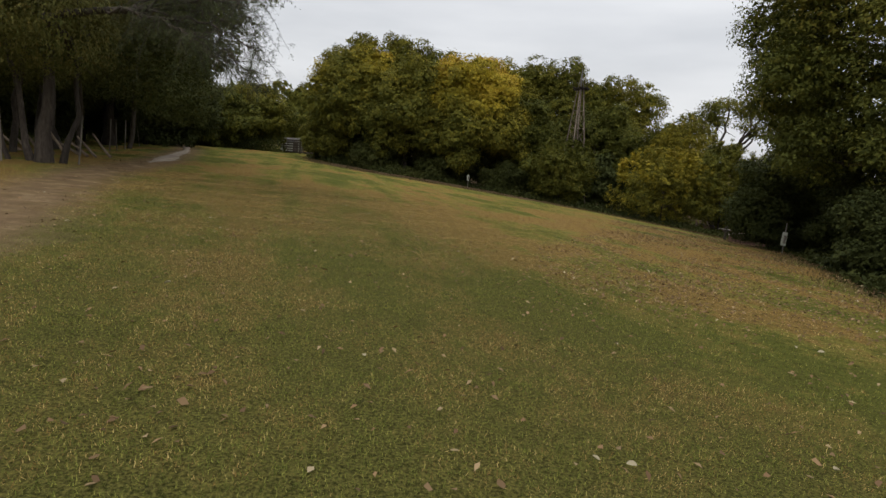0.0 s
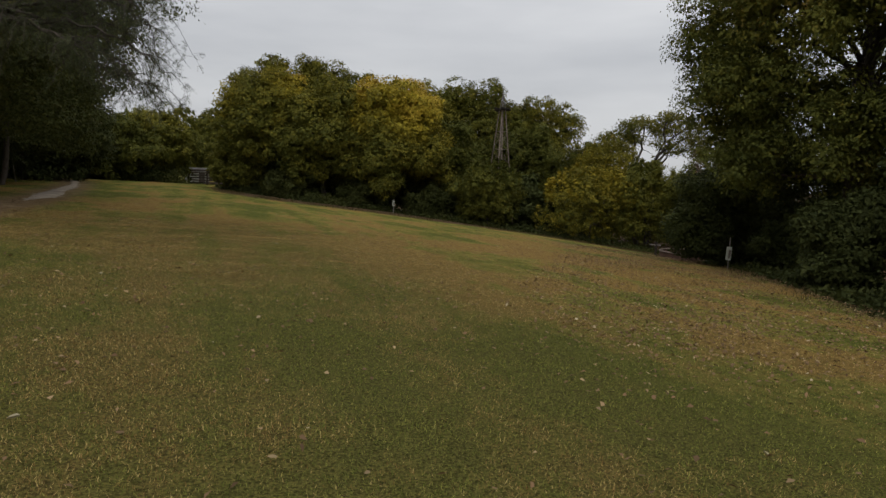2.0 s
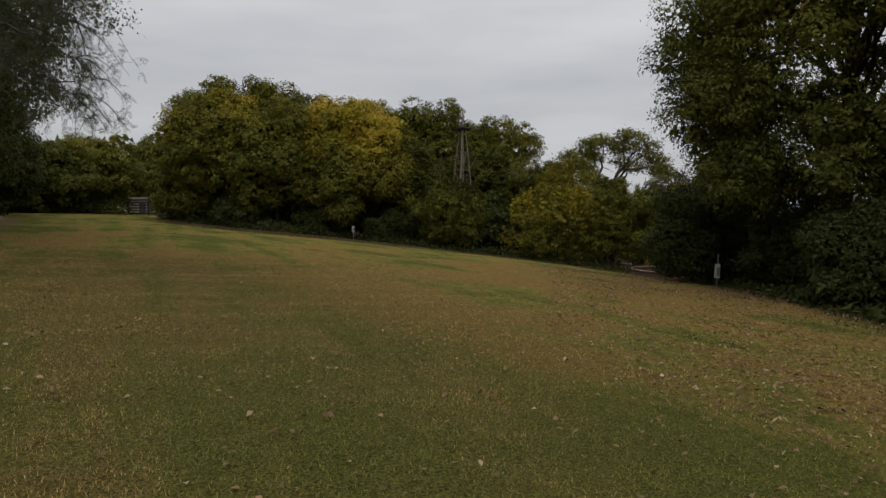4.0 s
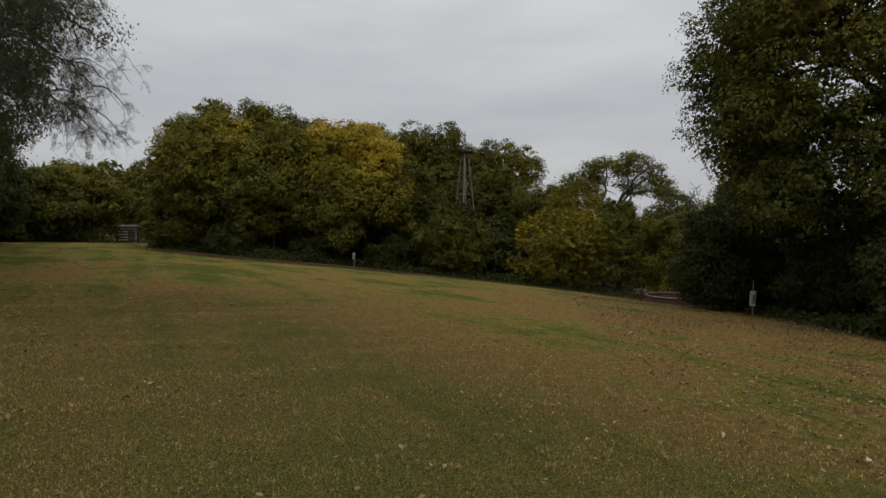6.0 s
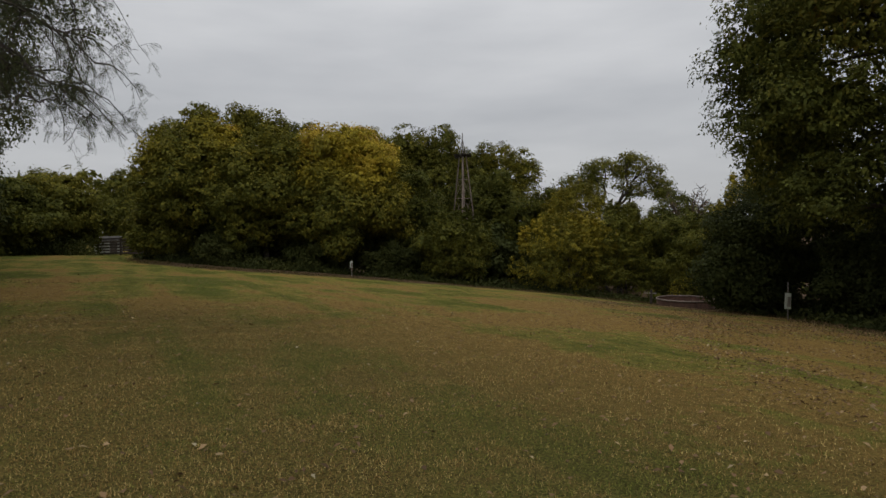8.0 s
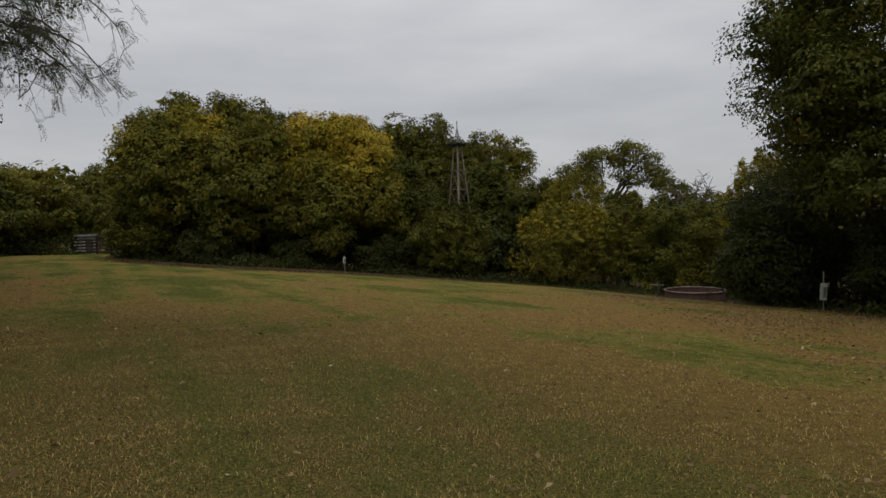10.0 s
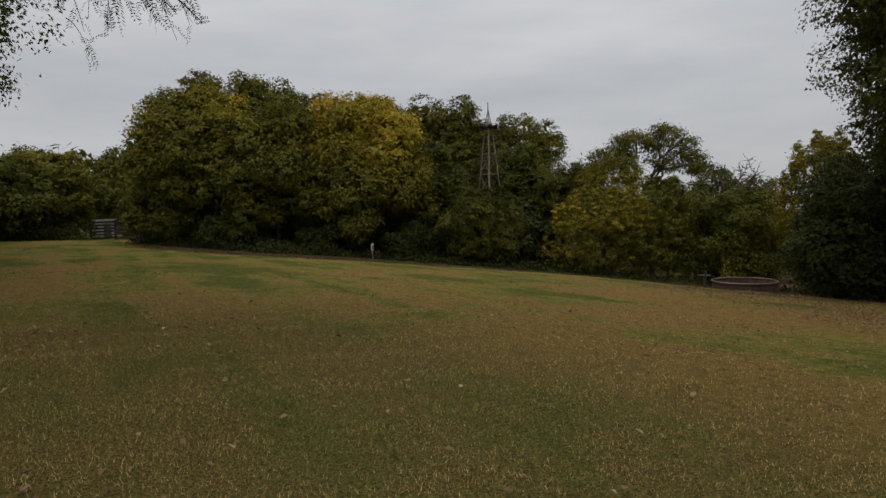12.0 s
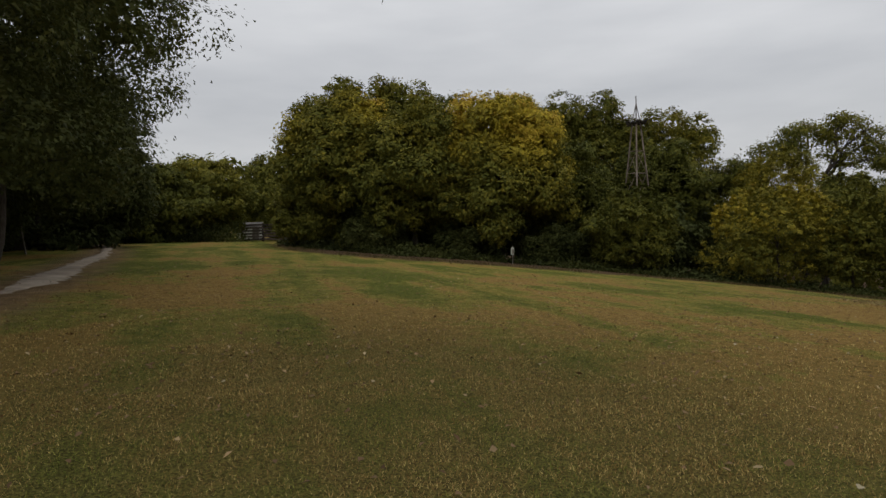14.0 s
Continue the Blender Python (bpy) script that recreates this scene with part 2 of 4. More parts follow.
ROOF = mat_rough("dull_sheet_roof", (0.12, 0.115, 0.11), (0.26, 0.25, 0.245), 4.0, 0.6, 0.3)
GRAVEL = mat_rough("packed_pale_earth", (0.14, 0.11, 0.08), (0.32, 0.275, 0.22), 1.6, 0.95, 0, (1, 1, 1), 0.6, 0.03)


# Ground: a field that falls to one side and a little ahead
GROUND = (-0.0056, -0.5345, -0.3345, -0.0344, -0.095, 0.027, 0.0195, -0.0206, -0.0036, -0.003)


def ground_z(x, y):
    x, y = np.asarray(x, float), np.asarray(y, float)
    # a shallow hollow round the stock tank
    hollow = -0.2 * np.exp(-((x - 18.6) ** 2 + (y - 34.6) ** 2) / 26.0)
    x, y = np.clip(x, -34, 36) / 10, np.clip(y, -15, 74) / 10
    terms = (1 + 0 * x, x, y, x * x, x * y, y * y, x ** 3, x * x * y, x * y * y, y ** 3)
    return hollow + sum(k * v for k, v in zip(GROUND, terms))


def gz(x, y):
    return float(ground_z(x, y))


def mesh_from(name, verts, faces_flat, per_face, material, tint=None, smooth=False):
    """A mesh from arrays, all faces with the same number of corners."""
    me = bpy.data.meshes.new(name)
    verts = np.asarray(verts, np.float32)
    n = len(faces_flat) // per_face
    me.vertices.add(len(verts))
    me.vertices.foreach_set("co", verts.ravel())
    me.loops.add(n * per_face)
    me.loops.foreach_set("vertex_index", np.asarray(faces_flat, np.int32))
    me.polygons.add(n)
    me.polygons.foreach_set("loop_start", np.arange(n, dtype=np.int32) * per_face)
    if smooth:
        me.polygons.foreach_set("use_smooth", np.ones(n, bool))
    if tint is not None:
        a = me.attributes.new("tint", "FLOAT", "POINT")
        a.data.foreach_set("value", np.asarray(tint, np.float32))
    me.materials.append(material)
    me.update(calc_edges=True)
    return me


def link(name, me, parent=None, label=""):
    ob = new(name, me)
    if parent is not None:
        ob.parent = parent
    if label:
        ob["label"] = label
    return ob


def part(name, bm, material, parent, label="", smooth=False):
    me = bpy.data.meshes.new(name)
    bm.normal_update()
    bm.to_mesh(me)
    bm.free()
    me.materials.append(material)
    if smooth:
        for p in me.polygons:
            p.use_smooth = True
    return link(name, me, parent, label)


def thing(name, x, y, label, category, group="", z=None, turn=0.0):
    e = new(name)
    e.empty_display_size = 0.3
    e.matrix_world = pose(x, y, gz(x, y) if z is None else z, 0, 0, turn)
    return tagged(e, label, category, group)


def box(bm, size, m):
    r = bmesh.ops.create_cube(bm, size=1.0, matrix=m @ Matrix.Diagonal((*size, 1)))
    edges = list({e for v in r["verts"] for e in v.link_edges})
    bmesh.ops.bevel(bm, geom=edges, offset=min(size) * 0.12, segments=1, affect="EDGES")


def beam(bm, a, b, r, sides=6, r2=None):
    """A round or square bar from a to b."""
    a, b = Vector(a), Vector(b)
    d = b - a
    m = Matrix.Translation((a + b) / 2) @ d.to_track_quat("Z", "Y").to_matrix().to_4x4()
    bmesh.ops.create_cone(bm, cap_ends=True, segments=sides, radius1=r, radius2=r if r2 is None else r2, depth=d.length, matrix=m)


def tube(points, radii, sides=7):
    """Vertices and quads of a tapered tube along points."""
    pts = np.asarray(points, float)
    n = len(pts)
    t = np.gradient(pts, axis=0)
    t /= np.linalg.norm(t, axis=1, keepdims=True) + 1e-9
    ref = np.where(np.abs(t[:, 2:3]) > 0.9, [[1.0, 0, 0]], [[0, 0, 1.0]])
    u = np.cross(t, ref)
    u /= np.linalg.norm(u, axis=1, keepdims=True) + 1e-9
    w = np.cross(t, u)
    a = np.linspace(0, 2 * np.pi, sides, endpoint=False)
    ring = u[:, None, :] * np.cos(a)[None, :, None] + w[:, None, :] * np.sin(a)[None, :, None]
    v = pts[:, None, :] + ring * np.asarray(radii)[:, None, None]
    i = np.arange(n - 1)[:, None] * sides
    j = np.arange(sides)[None, :]
    k = (j + 1) % sides
    q = np.stack([i + j, i + k, i + sides + k, i + sides + j], -1).reshape(-1, 4)
    return v.reshape(-1, 3), q


def tubes_mesh(name, list_of, material):
    vs, qs, o = [], [], 0
    for v, q in list_of:
        vs.append(v)
        qs.append(q + o)
        o += len(v)
    return mesh_from(name, np.concatenate(vs), np.concatenate(qs).ravel(), 4, material, None, True)


def bent(a, b, n, rng, sag=0.0, wander=0.08):
    """A wandering line from a to b."""
    a, b = np.asarray(a, float), np.asarray(b, float)
    s = np.linspace(0, 1, n)[:, None]
    d = np.linalg.norm(b - a)
    off = np.cumsum(rng.normal(0, 1, (n, 3)), 0)
    off -= off[0] + (off[-1] - off[0]) * s
    p = a + (b - a) * s + off * wander * d / max(n, 2)
    p[:, 2] += 4 * sag * d * (s * (1 - s))[:, 0]
    return p


def unit(v):
    return v / (np.linalg.norm(v, axis=-1, keepdims=True) + 1e-9)


def leaf_quads(rng, pos, out, length, width, hang=0.35, chaos=1.0, corners=4):
    """Leaves as folded lozenges at pos, growing roughly along out and downwards."""
    n = len(pos)
    nn = unit(out + rng.normal(0, 0.33 * chaos, (n, 3)) + [0, 0, 0.25])
    d = rng.normal(0, 0.7, (n, 3)) + out * 0.35 + [0, 0, -hang * 2]
    d = unit(d - nn * (d * nn).sum(1, keepdims=True))
    s = np.cross(d, nn)
    ln = (length * rng.uniform(0.65, 1.35, n))[:, None]
    wd = (width * rng.uniform(0.7, 1.3, n))[:, None]
    mid = pos + d * ln * 0.45 + nn * ln * 0.08
    if corners == 3:
        v = np.stack([pos + s * wd * 0.5, pos + d * ln + nn * ln * 0.05, pos - s * wd * 0.5], 1)
    else:
        v = np.stack([pos, mid + s * wd * 0.5, pos + d * ln, mid - s * wd * 0.5], 1)
    return v.reshape(-1, 3)


def noise3(p, scale, seed):
    """Smooth pseudo-noise in -1..1 from a few sines."""
    r = np.random.default_rng(seed)
    out = np.zeros(len(p))
    for k in range(5):
        w = r.normal(0, scale * (1 + 0.5 * k), 3)
        out += np.sin(p @ w + r.uniform(0, 6.28)) / (1 + 0.4 * k)
    return out / 2.6


def make_lobes(rng, rx, ry, z0, z1, count, size, low=-0.75):
    """Rounded masses that together make a crown."""
    c = np.array([0, 0, (z0 + z1) / 2])
    r = np.array([rx, ry, (z1 - z0) / 2])
    dirs = unit(rng.normal(0, 1, (count * 12, 3)))
    dirs = dirs[dirs[:, 2] > low]
    keep = []
    for d in dirs:
        if all(np.dot(d, k) < math.cos(2.5 / math.sqrt(count)) for k in keep):
            keep.append(d)
        if len(keep) >= count:
            break
    keep = np.array(keep)
    f = rng.uniform(0.55, 0.75, (len(keep), 1))
    rad = np.minimum(r * size, r.min() * size * 1.5) * rng.uniform(0.8, 1.25, (len(keep), 1)) * [1.0, 1.0, 0.85]
    lobe = c + keep * (r - rad * 0.35) * (f + 0.2)
    cs, rs = [c], [r * 0.76]
    # each mass carries smaller, tighter ones
    for p, q in zip(lobe, rad):
        cs.append(p)
        rs.append(q * 0.72)
        for d in unit(rng.normal(0, 1, (8, 3)) + [0, 0, 0.25]):
            cs.append(p + d * q * rng.uniform(0.7, 1.0))
            rs.append(q * rng.uniform(0.38, 0.58))
    return np.array(cs), np.array(rs)


def crown(rng, cs, rs, leaves, length, width, per=14, spread=0.3, tint=(0.3, 0.12), top_tint=0.0, seed=0, hang=0.35, inner=0.25, floor=0.1, corners=3, core=0.4):
    """Leaves over the outside of the joined masses, with some coarser ones within. Returns vertices and tint."""
    n = leaves // per
    area = (rs[:, 0] * rs[:, 2]) ** 0.85
    area[0] *= core
    slender = rs[:, 2] > 3 * rs[:, 0]
    area = np.where(slender, area * 3.5, area)
    which = rng.choice(len(cs), n * 3, p=area / area.sum())
    d = unit(rng.normal(0, 1, (n * 3, 3)) + [0, 0, 0.12])
    ragged = 1 + 0.10 * noise3(d * 2.0 + which[:, None] * 3.1, 1.6, seed + 5)
    p = cs[which] + d * rs[which] * (rng.uniform(0.9, 1.06, n * 3) * ragged)[:, None]
    # what lies inside a neighbouring mass never sees daylight
    sunk = np.zeros(len(p), bool)
    for c, r in zip(cs, rs):
        sunk |= (((p - c) / r) ** 2).sum(1) < 0.70
    within = sunk & (rng.random(len(p)) < 0.10 + 0.2 * inner)
    ok = (p[:, 2] > floor) & (~sunk | within)
    p, d, within, thin = p[ok][:n], d[ok][:n], within[ok][:n], slender[which[ok][:n]]
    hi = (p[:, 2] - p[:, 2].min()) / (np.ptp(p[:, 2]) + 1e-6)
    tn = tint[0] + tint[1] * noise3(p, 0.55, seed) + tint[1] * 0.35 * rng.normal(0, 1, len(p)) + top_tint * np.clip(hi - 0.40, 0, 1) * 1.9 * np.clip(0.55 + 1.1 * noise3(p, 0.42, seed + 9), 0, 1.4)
    # lower the tint near the crown's foot, painting in shade beneath the canopy
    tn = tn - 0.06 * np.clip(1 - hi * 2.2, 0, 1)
    pos = np.repeat(p, per, 0) + rng.normal(0, 1, (len(p) * per, 3)) * np.repeat(np.where(thin, 0.35, 1.0) * spread, per)[:, None] * [1, 1, 0.6]
    pos[:, 2] = np.maximum(pos[:, 2], floor * 0.5 + 0.02)
    size = np.repeat(np.where(within, 2.0, 1.0), per)
    v = leaf_quads(rng, pos, np.repeat(unit(d + [0, 0, 0.15]), per, 0), length * size, width * size, hang, 1.1, corners)
    return v, np.repeat(np.clip(tn, 0, 1), per * corners)


def crown_object(name, v, tn, material, parent, label="", corners=3):
    return link(name, mesh_from(name, v, np.arange(len(v)), corners, material, tn), parent, label)


def woody(parent, rng, height, r0, targets, lean=(0, 0), fork=0.45, limb_r=0.4, material=None, sink=0.25):
    """Trunk and limbs that run to the given places in the crown."""
    material = material or BARK
    top = np.array([lean[0], lean[1], height * 0.72])
    p = bent((0, 0, -sink), top, 9, rng, 0, 0.10)
    s = np.linspace(0, 1, 9)
    rad = r0 * (1 - 0.8 * s) * (1 + 0.5 * np.exp(-s * 14))
    link("trunk", tubes_mesh("trunk", [tube(p, rad, 9)], material), parent)
    for i, tg in enumerate(targets):
        f = np.clip(fork + rng.uniform(-0.15, 0.3), 0.12, 0.85)
        k = f * 8
        a = p[int(k)] + (p[min(int(k) + 1, 8)] - p[int(k)]) * (k - int(k))
        q = bent(a, tg, 8, rng, 0.06, 0.16)
        rr = r0 * limb_r * (1 - 0.6 * f) * np.linspace(1, 0.12, 8)
        lst = [tube(q, rr, 6)]
        for j in range(4):
            b = q[rng.integers(3, 7)]
            e = b + unit(rng.normal(0, 1, 3) + unit(np.asarray(tg) - a)) * rng.uniform(0.1, 0.28) * np.linalg.norm(tg - a)
            lst.append(tube(bent(b, e, 5, rng, 0.03, 0.2), r0 * limb_r * 0.28 * np.linspace(1, 0.2, 5), 4))
        link("limb", tubes_mesh("limb", lst, material), parent)


def leafy_tree(name, x, y, rx, ry, top, low, leaves, label, category="tree", group="", seed=1, lobes=16, size=0.36, leaf=(0.22, 0.13),
               tint=(0.3, 0.12), top_tint=0.0, r0=0.22, spread=0.34, per=14, material=None, limbs=6, inner=0.25, lean=(0, 0), low_lobes=-0.75, hang=0.35, skirt=0, core=0.4, shoots=0):
    """A tree or shrub: trunk, limbs, crown. top and low are heights above its base."""
    rng = np.random.default_rng(seed)
    t = thing(name, x, y, label, category, group)
    cs, rs = make_lobes(rng, rx, ry, low, top, lobes, size, low_lobes)
    cs = cs + np.array([lean[0], lean[1], 0])
    if skirt:
        # low boughs that reach the ground
        a = np.linspace(0, 2 * np.pi, skirt, endpoint=False) + rng.uniform(0, 1)
        lr = rng.uniform(0.85, 1.2, (skirt, 1)) * np.array([min(rx, 2.4), min(ry, 2.4), 1.6]) * 0.55
        lc = np.stack([np.cos(a) * (rx * 0.9 - lr[:, 0]), np.sin(a) * (ry * 0.9 - lr[:, 1]), rng.uniform(0.5, 1.9, skirt)], 1)
        ec, er = [], []
        for p, q in zip(lc, lr):
            for d in unit(rng.normal(0, 1, (6, 3)) + [0, 0, 0.3]):
                ec.append(p + d * q * 0.6)
                er.append(q * rng.uniform(0.35, 0.55))
        cs, rs = np.concatenate([cs, ec]), np.concatenate([rs, er])
    if shoots:
        # upright young shoots above the rounded mass
        d = unit(rng.normal(0, 1, (shoots, 3)) + [0, 0, 1.3])
        tips = np.array([0, 0, (low + top) / 2]) + d * np.array([rx, ry, (top - low) / 2]) * rng.uniform(0.95, 1.12, (shoots, 1))
        cs = np.concatenate([cs, tips])
        rs = np.concatenate([rs, np.array([[0.11, 0.11, 0.62]]) * rng.uniform(0.7, 1.4, (shoots, 1))])
    picks = cs[1:][np.argsort(rng.random(len(cs) - 1))[:limbs]]
    woody(t, rng, top, r0, picks, lean)
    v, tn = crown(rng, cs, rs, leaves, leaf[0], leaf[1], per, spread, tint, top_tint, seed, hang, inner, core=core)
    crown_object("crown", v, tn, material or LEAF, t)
    return t


# ---- the ground ----
TRACK = [(-3.0, -40.0), (-4.0, -10.0), (-5.0, 2.0), (-6.0, 7.0), (-8.6, 12.6), (-10.6, 17.5), (-11.7, 22.0), (-12.9, 26.2), (-14.9, 31.6), (-17.2, 38.0), (-20.5, 45.5), (-25.0, 53.0)]
THICKET_EDGE = [(9.2, 10.0), (9.6, 13.0), (11.2, 16.5), (13.0, 21.0), (14.8, 25.0), (15.6, 29.5), (18.2, 32.4), (22.0, 34.0), (22.8, 38.4), (19.6, 41.2), (13.4, 43.6), (7.6, 45.4),
                (1.1, 47.6), (-5.2, 46.4), (-8.0, 49.0), (-11.6, 51.0), (-14.0, 56.0)]

WALK = [(0.3, 2.0), (-5.6, 17.5)]
MOWN_EDGE = THICKET_EDGE[:7] + [(18.2, 39.2), (12.4, 41.8), (7.0, 41.6), (3.0, 41.6), (0.2, 41.7), (-3.8, 42.3), (-6.4, 43.0), (-8.6, 44.4), (-10.8, 46.6), (-12.4, 51.0), (-14.0, 56.0)]


def line_distance(x, y, line):
    best = np.full(np.shape(x), 1e9)
    for (ax, ay), (bx, by) in zip(line[:-1], line[1:]):
        dx, dy = bx - ax, by - ay
        s = np.clip(((x - ax) * dx + (y - ay) * dy) / (dx * dx + dy * dy), 0, 1)
        best = np.minimum(best, np.hypot(x - ax - s * dx, y - ay - s * dy))
    return best


def build_ground():
    def axis(lo, hi, fine_lo, fine_hi, step):
        mid = np.arange(fine_lo, fine_hi + step, step)
        out = np.geomspace(1, hi - fine_hi, 16)
        inn = np.geomspace(1, fine_lo - lo, 16)
        return np.concatenate([(fine_lo - inn)[::-1], mid, fine_hi + out])
    xs, ys = axis(-1500, 1500, -34, 36, 0.4), axis(-1500, 1500, -8, 74, 0.4)
    gx, gy = np.meshgrid(xs, ys)
    z = ground_z(gx, gy)
    p = np.stack([gx.ravel(), gy.ravel(), 0 * gx.ravel()], 1)
    z = z.ravel() + 0.025 * noise3(p, 0.9, 3)
    n, m = len(xs), len(ys)
    i = (np.arange(m - 1)[:, None] * n + np.arange(n - 1)[None, :]).ravel()
    me = mesh_from("ground", np.stack([gx.ravel(), gy.ravel(), z], 1), np.stack([i, i + 1, i + n + 1, i + n], 1).ravel(), 4, TURF, None, True)
    d = line_distance(gx.ravel(), gy.ravel(), TRACK)
    a = me.attributes.new("earth", "FLOAT", "POINT")
    a.data.foreach_set("value", np.clip(1.05 - d / 1.9, 0, 0.85).astype(np.float32))
    d = line_distance(gx.ravel(), gy.ravel(), MOWN_EDGE)
    # beyond the edge of the thicket the ground is bare litter
    beyond = (gy.ravel() > np.interp(gx.ravel(), [-60, -14, -12.4, -10.8, -8.6, -6.4, -3.8, 0.2, 7.0, 12.4, 19], [64, 58, 51, 46.6, 44.4, 43.0, 42.3, 41.7, 41.6, 41.8, 38.8])) & (gx.ravel() > -14) & (gx.ravel() < 60)
    beyond |= gx.ravel() > np.interp(gy.ravel(), [-10, 4, 10, 13, 16.5, 21, 25, 29.5, 34, 40.5], [60, 13, 9.2, 9.6, 11.2, 13.0, 14.8, 15.6, 19.5, 21.0])
    left = (gx.ravel() < np.interp(gy.ravel(), [0, 12, 18, 22, 32, 45], [-11, -12.0, -13.4, -16, -19, -24])) & (gy.ravel() > 14)
    lit = np.where(beyond, 1.0, np.clip(0.9 - d / 1.1, 0, 1))
    lit = np.where(left, np.maximum(lit, 0.35), lit)
    a = me.attributes.new("thatch", "FLOAT", "POINT")
    d = line_distance(gx.ravel(), gy.ravel(), WALK)
    a.data.foreach_set("value", (0.85 * np.clip(np.exp(-np.maximum(d - 2.5, 0) / 3.2), 0, 1)).astype(np.float32))
    a = me.attributes.new("litter", "FLOAT", "POINT")
    a.data.foreach_set("value", lit.astype(np.float32))
    ob = tagged(new("ground", me), "sloping mown autumn turf with straw-coloured and bare patches", "ground", kind="structure")
    return ob


build_ground()


def build_track():
    """The pale, packed middle of the track, with a ragged edge."""
    rng = np.random.default_rng(5)
    pts = np.array(TRACK[5:])
    seg = np.concatenate([[0], np.cumsum(np.hypot(*np.diff(pts, axis=0).T))])
    s = np.arange(6.2, seg[-1], 0.2)
    cx, cy = np.interp(s, seg, pts[:, 0]), np.interp(s, seg, pts[:, 1])
    tx, ty = np.gradient(cx), np.gradient(cy)
    ln = np.hypot(tx, ty)
    nx, ny = ty / ln, -tx / ln
    w = (0.38 + 0.09 * np.sin(s * 0.7)) * np.clip((s - 6.0) / 3.0, 0.12, 1) * np.interp(s, [16, 22, 40], [1, 0.55, 0.5])
    cols = 7
    u = np.linspace(-1, 1, cols)
    off = u[None, :] * w[:, None] + rng.normal(0, 0.09, (len(s), cols)) * (np.abs(u) > 0.9)
    x, y = cx[:, None] + nx[:, None] * off, cy[:, None] + ny[:, None] * off
    z = ground_z(x, y) + 0.035 - 0.028 * np.abs(u)[None, :] ** 3
    i = (np.arange(len(s) - 1)[:, None] * cols + np.arange(cols - 1)[None, :]).ravel()
    me = mesh_from("dirt_track", np.stack([x, y, z], -1).reshape(-1, 3), np.stack([i, i + cols, i + cols + 1, i + 1], 1).ravel(), 4, GRAVEL, None, True)
    tagged(new("dirt_track", me), "pale packed earth track worn into the grass", "path", kind="structure")


build_track()


def build_grass():
    """Short mown blades, thick where the walk goes and thinning out from it."""
    rng = np.random.default_rng(11)
    n = 3050000
    x, y = rng.uniform(-17, 13, n), rng.uniform(1.4, 30, n)
    d = line_distance(x, y, WALK)
    keep = rng.random(n) < np.clip(np.exp(-np.maximum(d - 2.2, 0) / 2.0), 0.02, 1.0)
    keep &= line_distance(x, y, TRACK) > 0.55 + rng.random(n) * 0.7
    x, y, d = x[keep], y[keep], d[keep]
    n = len(x)
    a = rng.uniform(0, 2 * np.pi, n)
    lean = rng.uniform(0.4, 1.56, n)
    h = rng.uniform(0.009, 0.022, n) * (1 + 0.02 * np.maximum(d - 3, 0))
    w = rng.uniform(0.0013, 0.0027, n) * (1 + 0.3 * np.maximum(d - 2.2, 0))
    base = np.stack([x, y, ground_z(x, y) - 0.004 + 0.025 * noise3(np.stack([x, y, 0 * x], 1), 0.9, 3)], 1)
    side = np.stack([-np.sin(a), np.cos(a), 0 * a], 1) * w[:, None]
    tip = base + np.stack([np.cos(a) * np.sin(lean) * h * 1.7, np.sin(a) * np.sin(lean) * h * 1.7, 0.012 + np.cos(lean) * h], 1)
    v = np.stack([base - side, base + side, tip], 1).reshape(-1, 3)
    me = mesh_from("grass", v, np.arange(len(v)), 3, GRASS)
    tagged(new("grass", me), "short mown grass, green mixed with dry straw", "grass", kind="stuff")


build_grass()


# ---- the trees in the middle of the view ----
CLUMP = "trees of the central thicket"
leafy_tree("broadleaf_tree", -9.0, 53.2, 3.5, 3.5, 10.0, 1.3, 61600, "broad green tree with yellowing top, leafy to the ground", group=CLUMP, skirt=5, low_lobes=-0.45, core=0.5, spread=0.17, per=12, leaf=(0.17, 0.14), seed=21, tint=(0.36, 0.13), top_tint=0.60, lobes=24)
leafy_tree("broadleaf_tree", -4.4, 56.2, 4.2, 3.4, 12.0, 1.0, 47600, "tall dark green tree behind yellowing neighbours", group=CLUMP, skirt=3, spread=0.17, per=12, leaf=(0.17, 0.14), seed=22, tint=(0.32, 0.12), top_tint=0.10, lobes=20)
leafy_tree("broadleaf_tree", 1.2, 51.0, 4.4, 3.8, 10.5, 0.5, 72000, "broad tree with golden-yellow autumn crown", group=CLUMP, skirt=0, low_lobes=-0.6, core=0.5, spread=0.17, per=12, leaf=(0.17, 0.14), seed=23, tint=(0.42, 0.14), top_tint=0.58, lobes=24)
leafy_tree("broadleaf_tree", -4.4, 50.8, 4.0, 3.2, 9.4, 0.4, 50000, "green tree with patches of yellow leaves", group=CLUMP, skirt=0, low_lobes=-0.6, core=0.5, spread=0.17, per=12, leaf=(0.17, 0.14), seed=24, tint=(0.33, 0.14), top_tint=0.40, lobes=18)
leafy_tree("broadleaf_tree", 8.3, 58.5, 4.8, 3.8, 13.1, 1.0, 50400, "tall green tree behind the windmill tower", group=CLUMP, skirt=3, spread=0.17, per=12, leaf=(0.17, 0.14), seed=25, tint=(0.37, 0.12), lobes=20)
leafy_tree("broadleaf_tree", 15.2, 58.4, 4.6, 3.8, 12.7, 1.0, 50400, "tall green tree with a few yellow sprays", group=CLUMP, skirt=3, spread=0.17, per=12, leaf=(0.17, 0.14), seed=26, tint=(0.37, 0.12), top_tint=0.1, lobes=20)
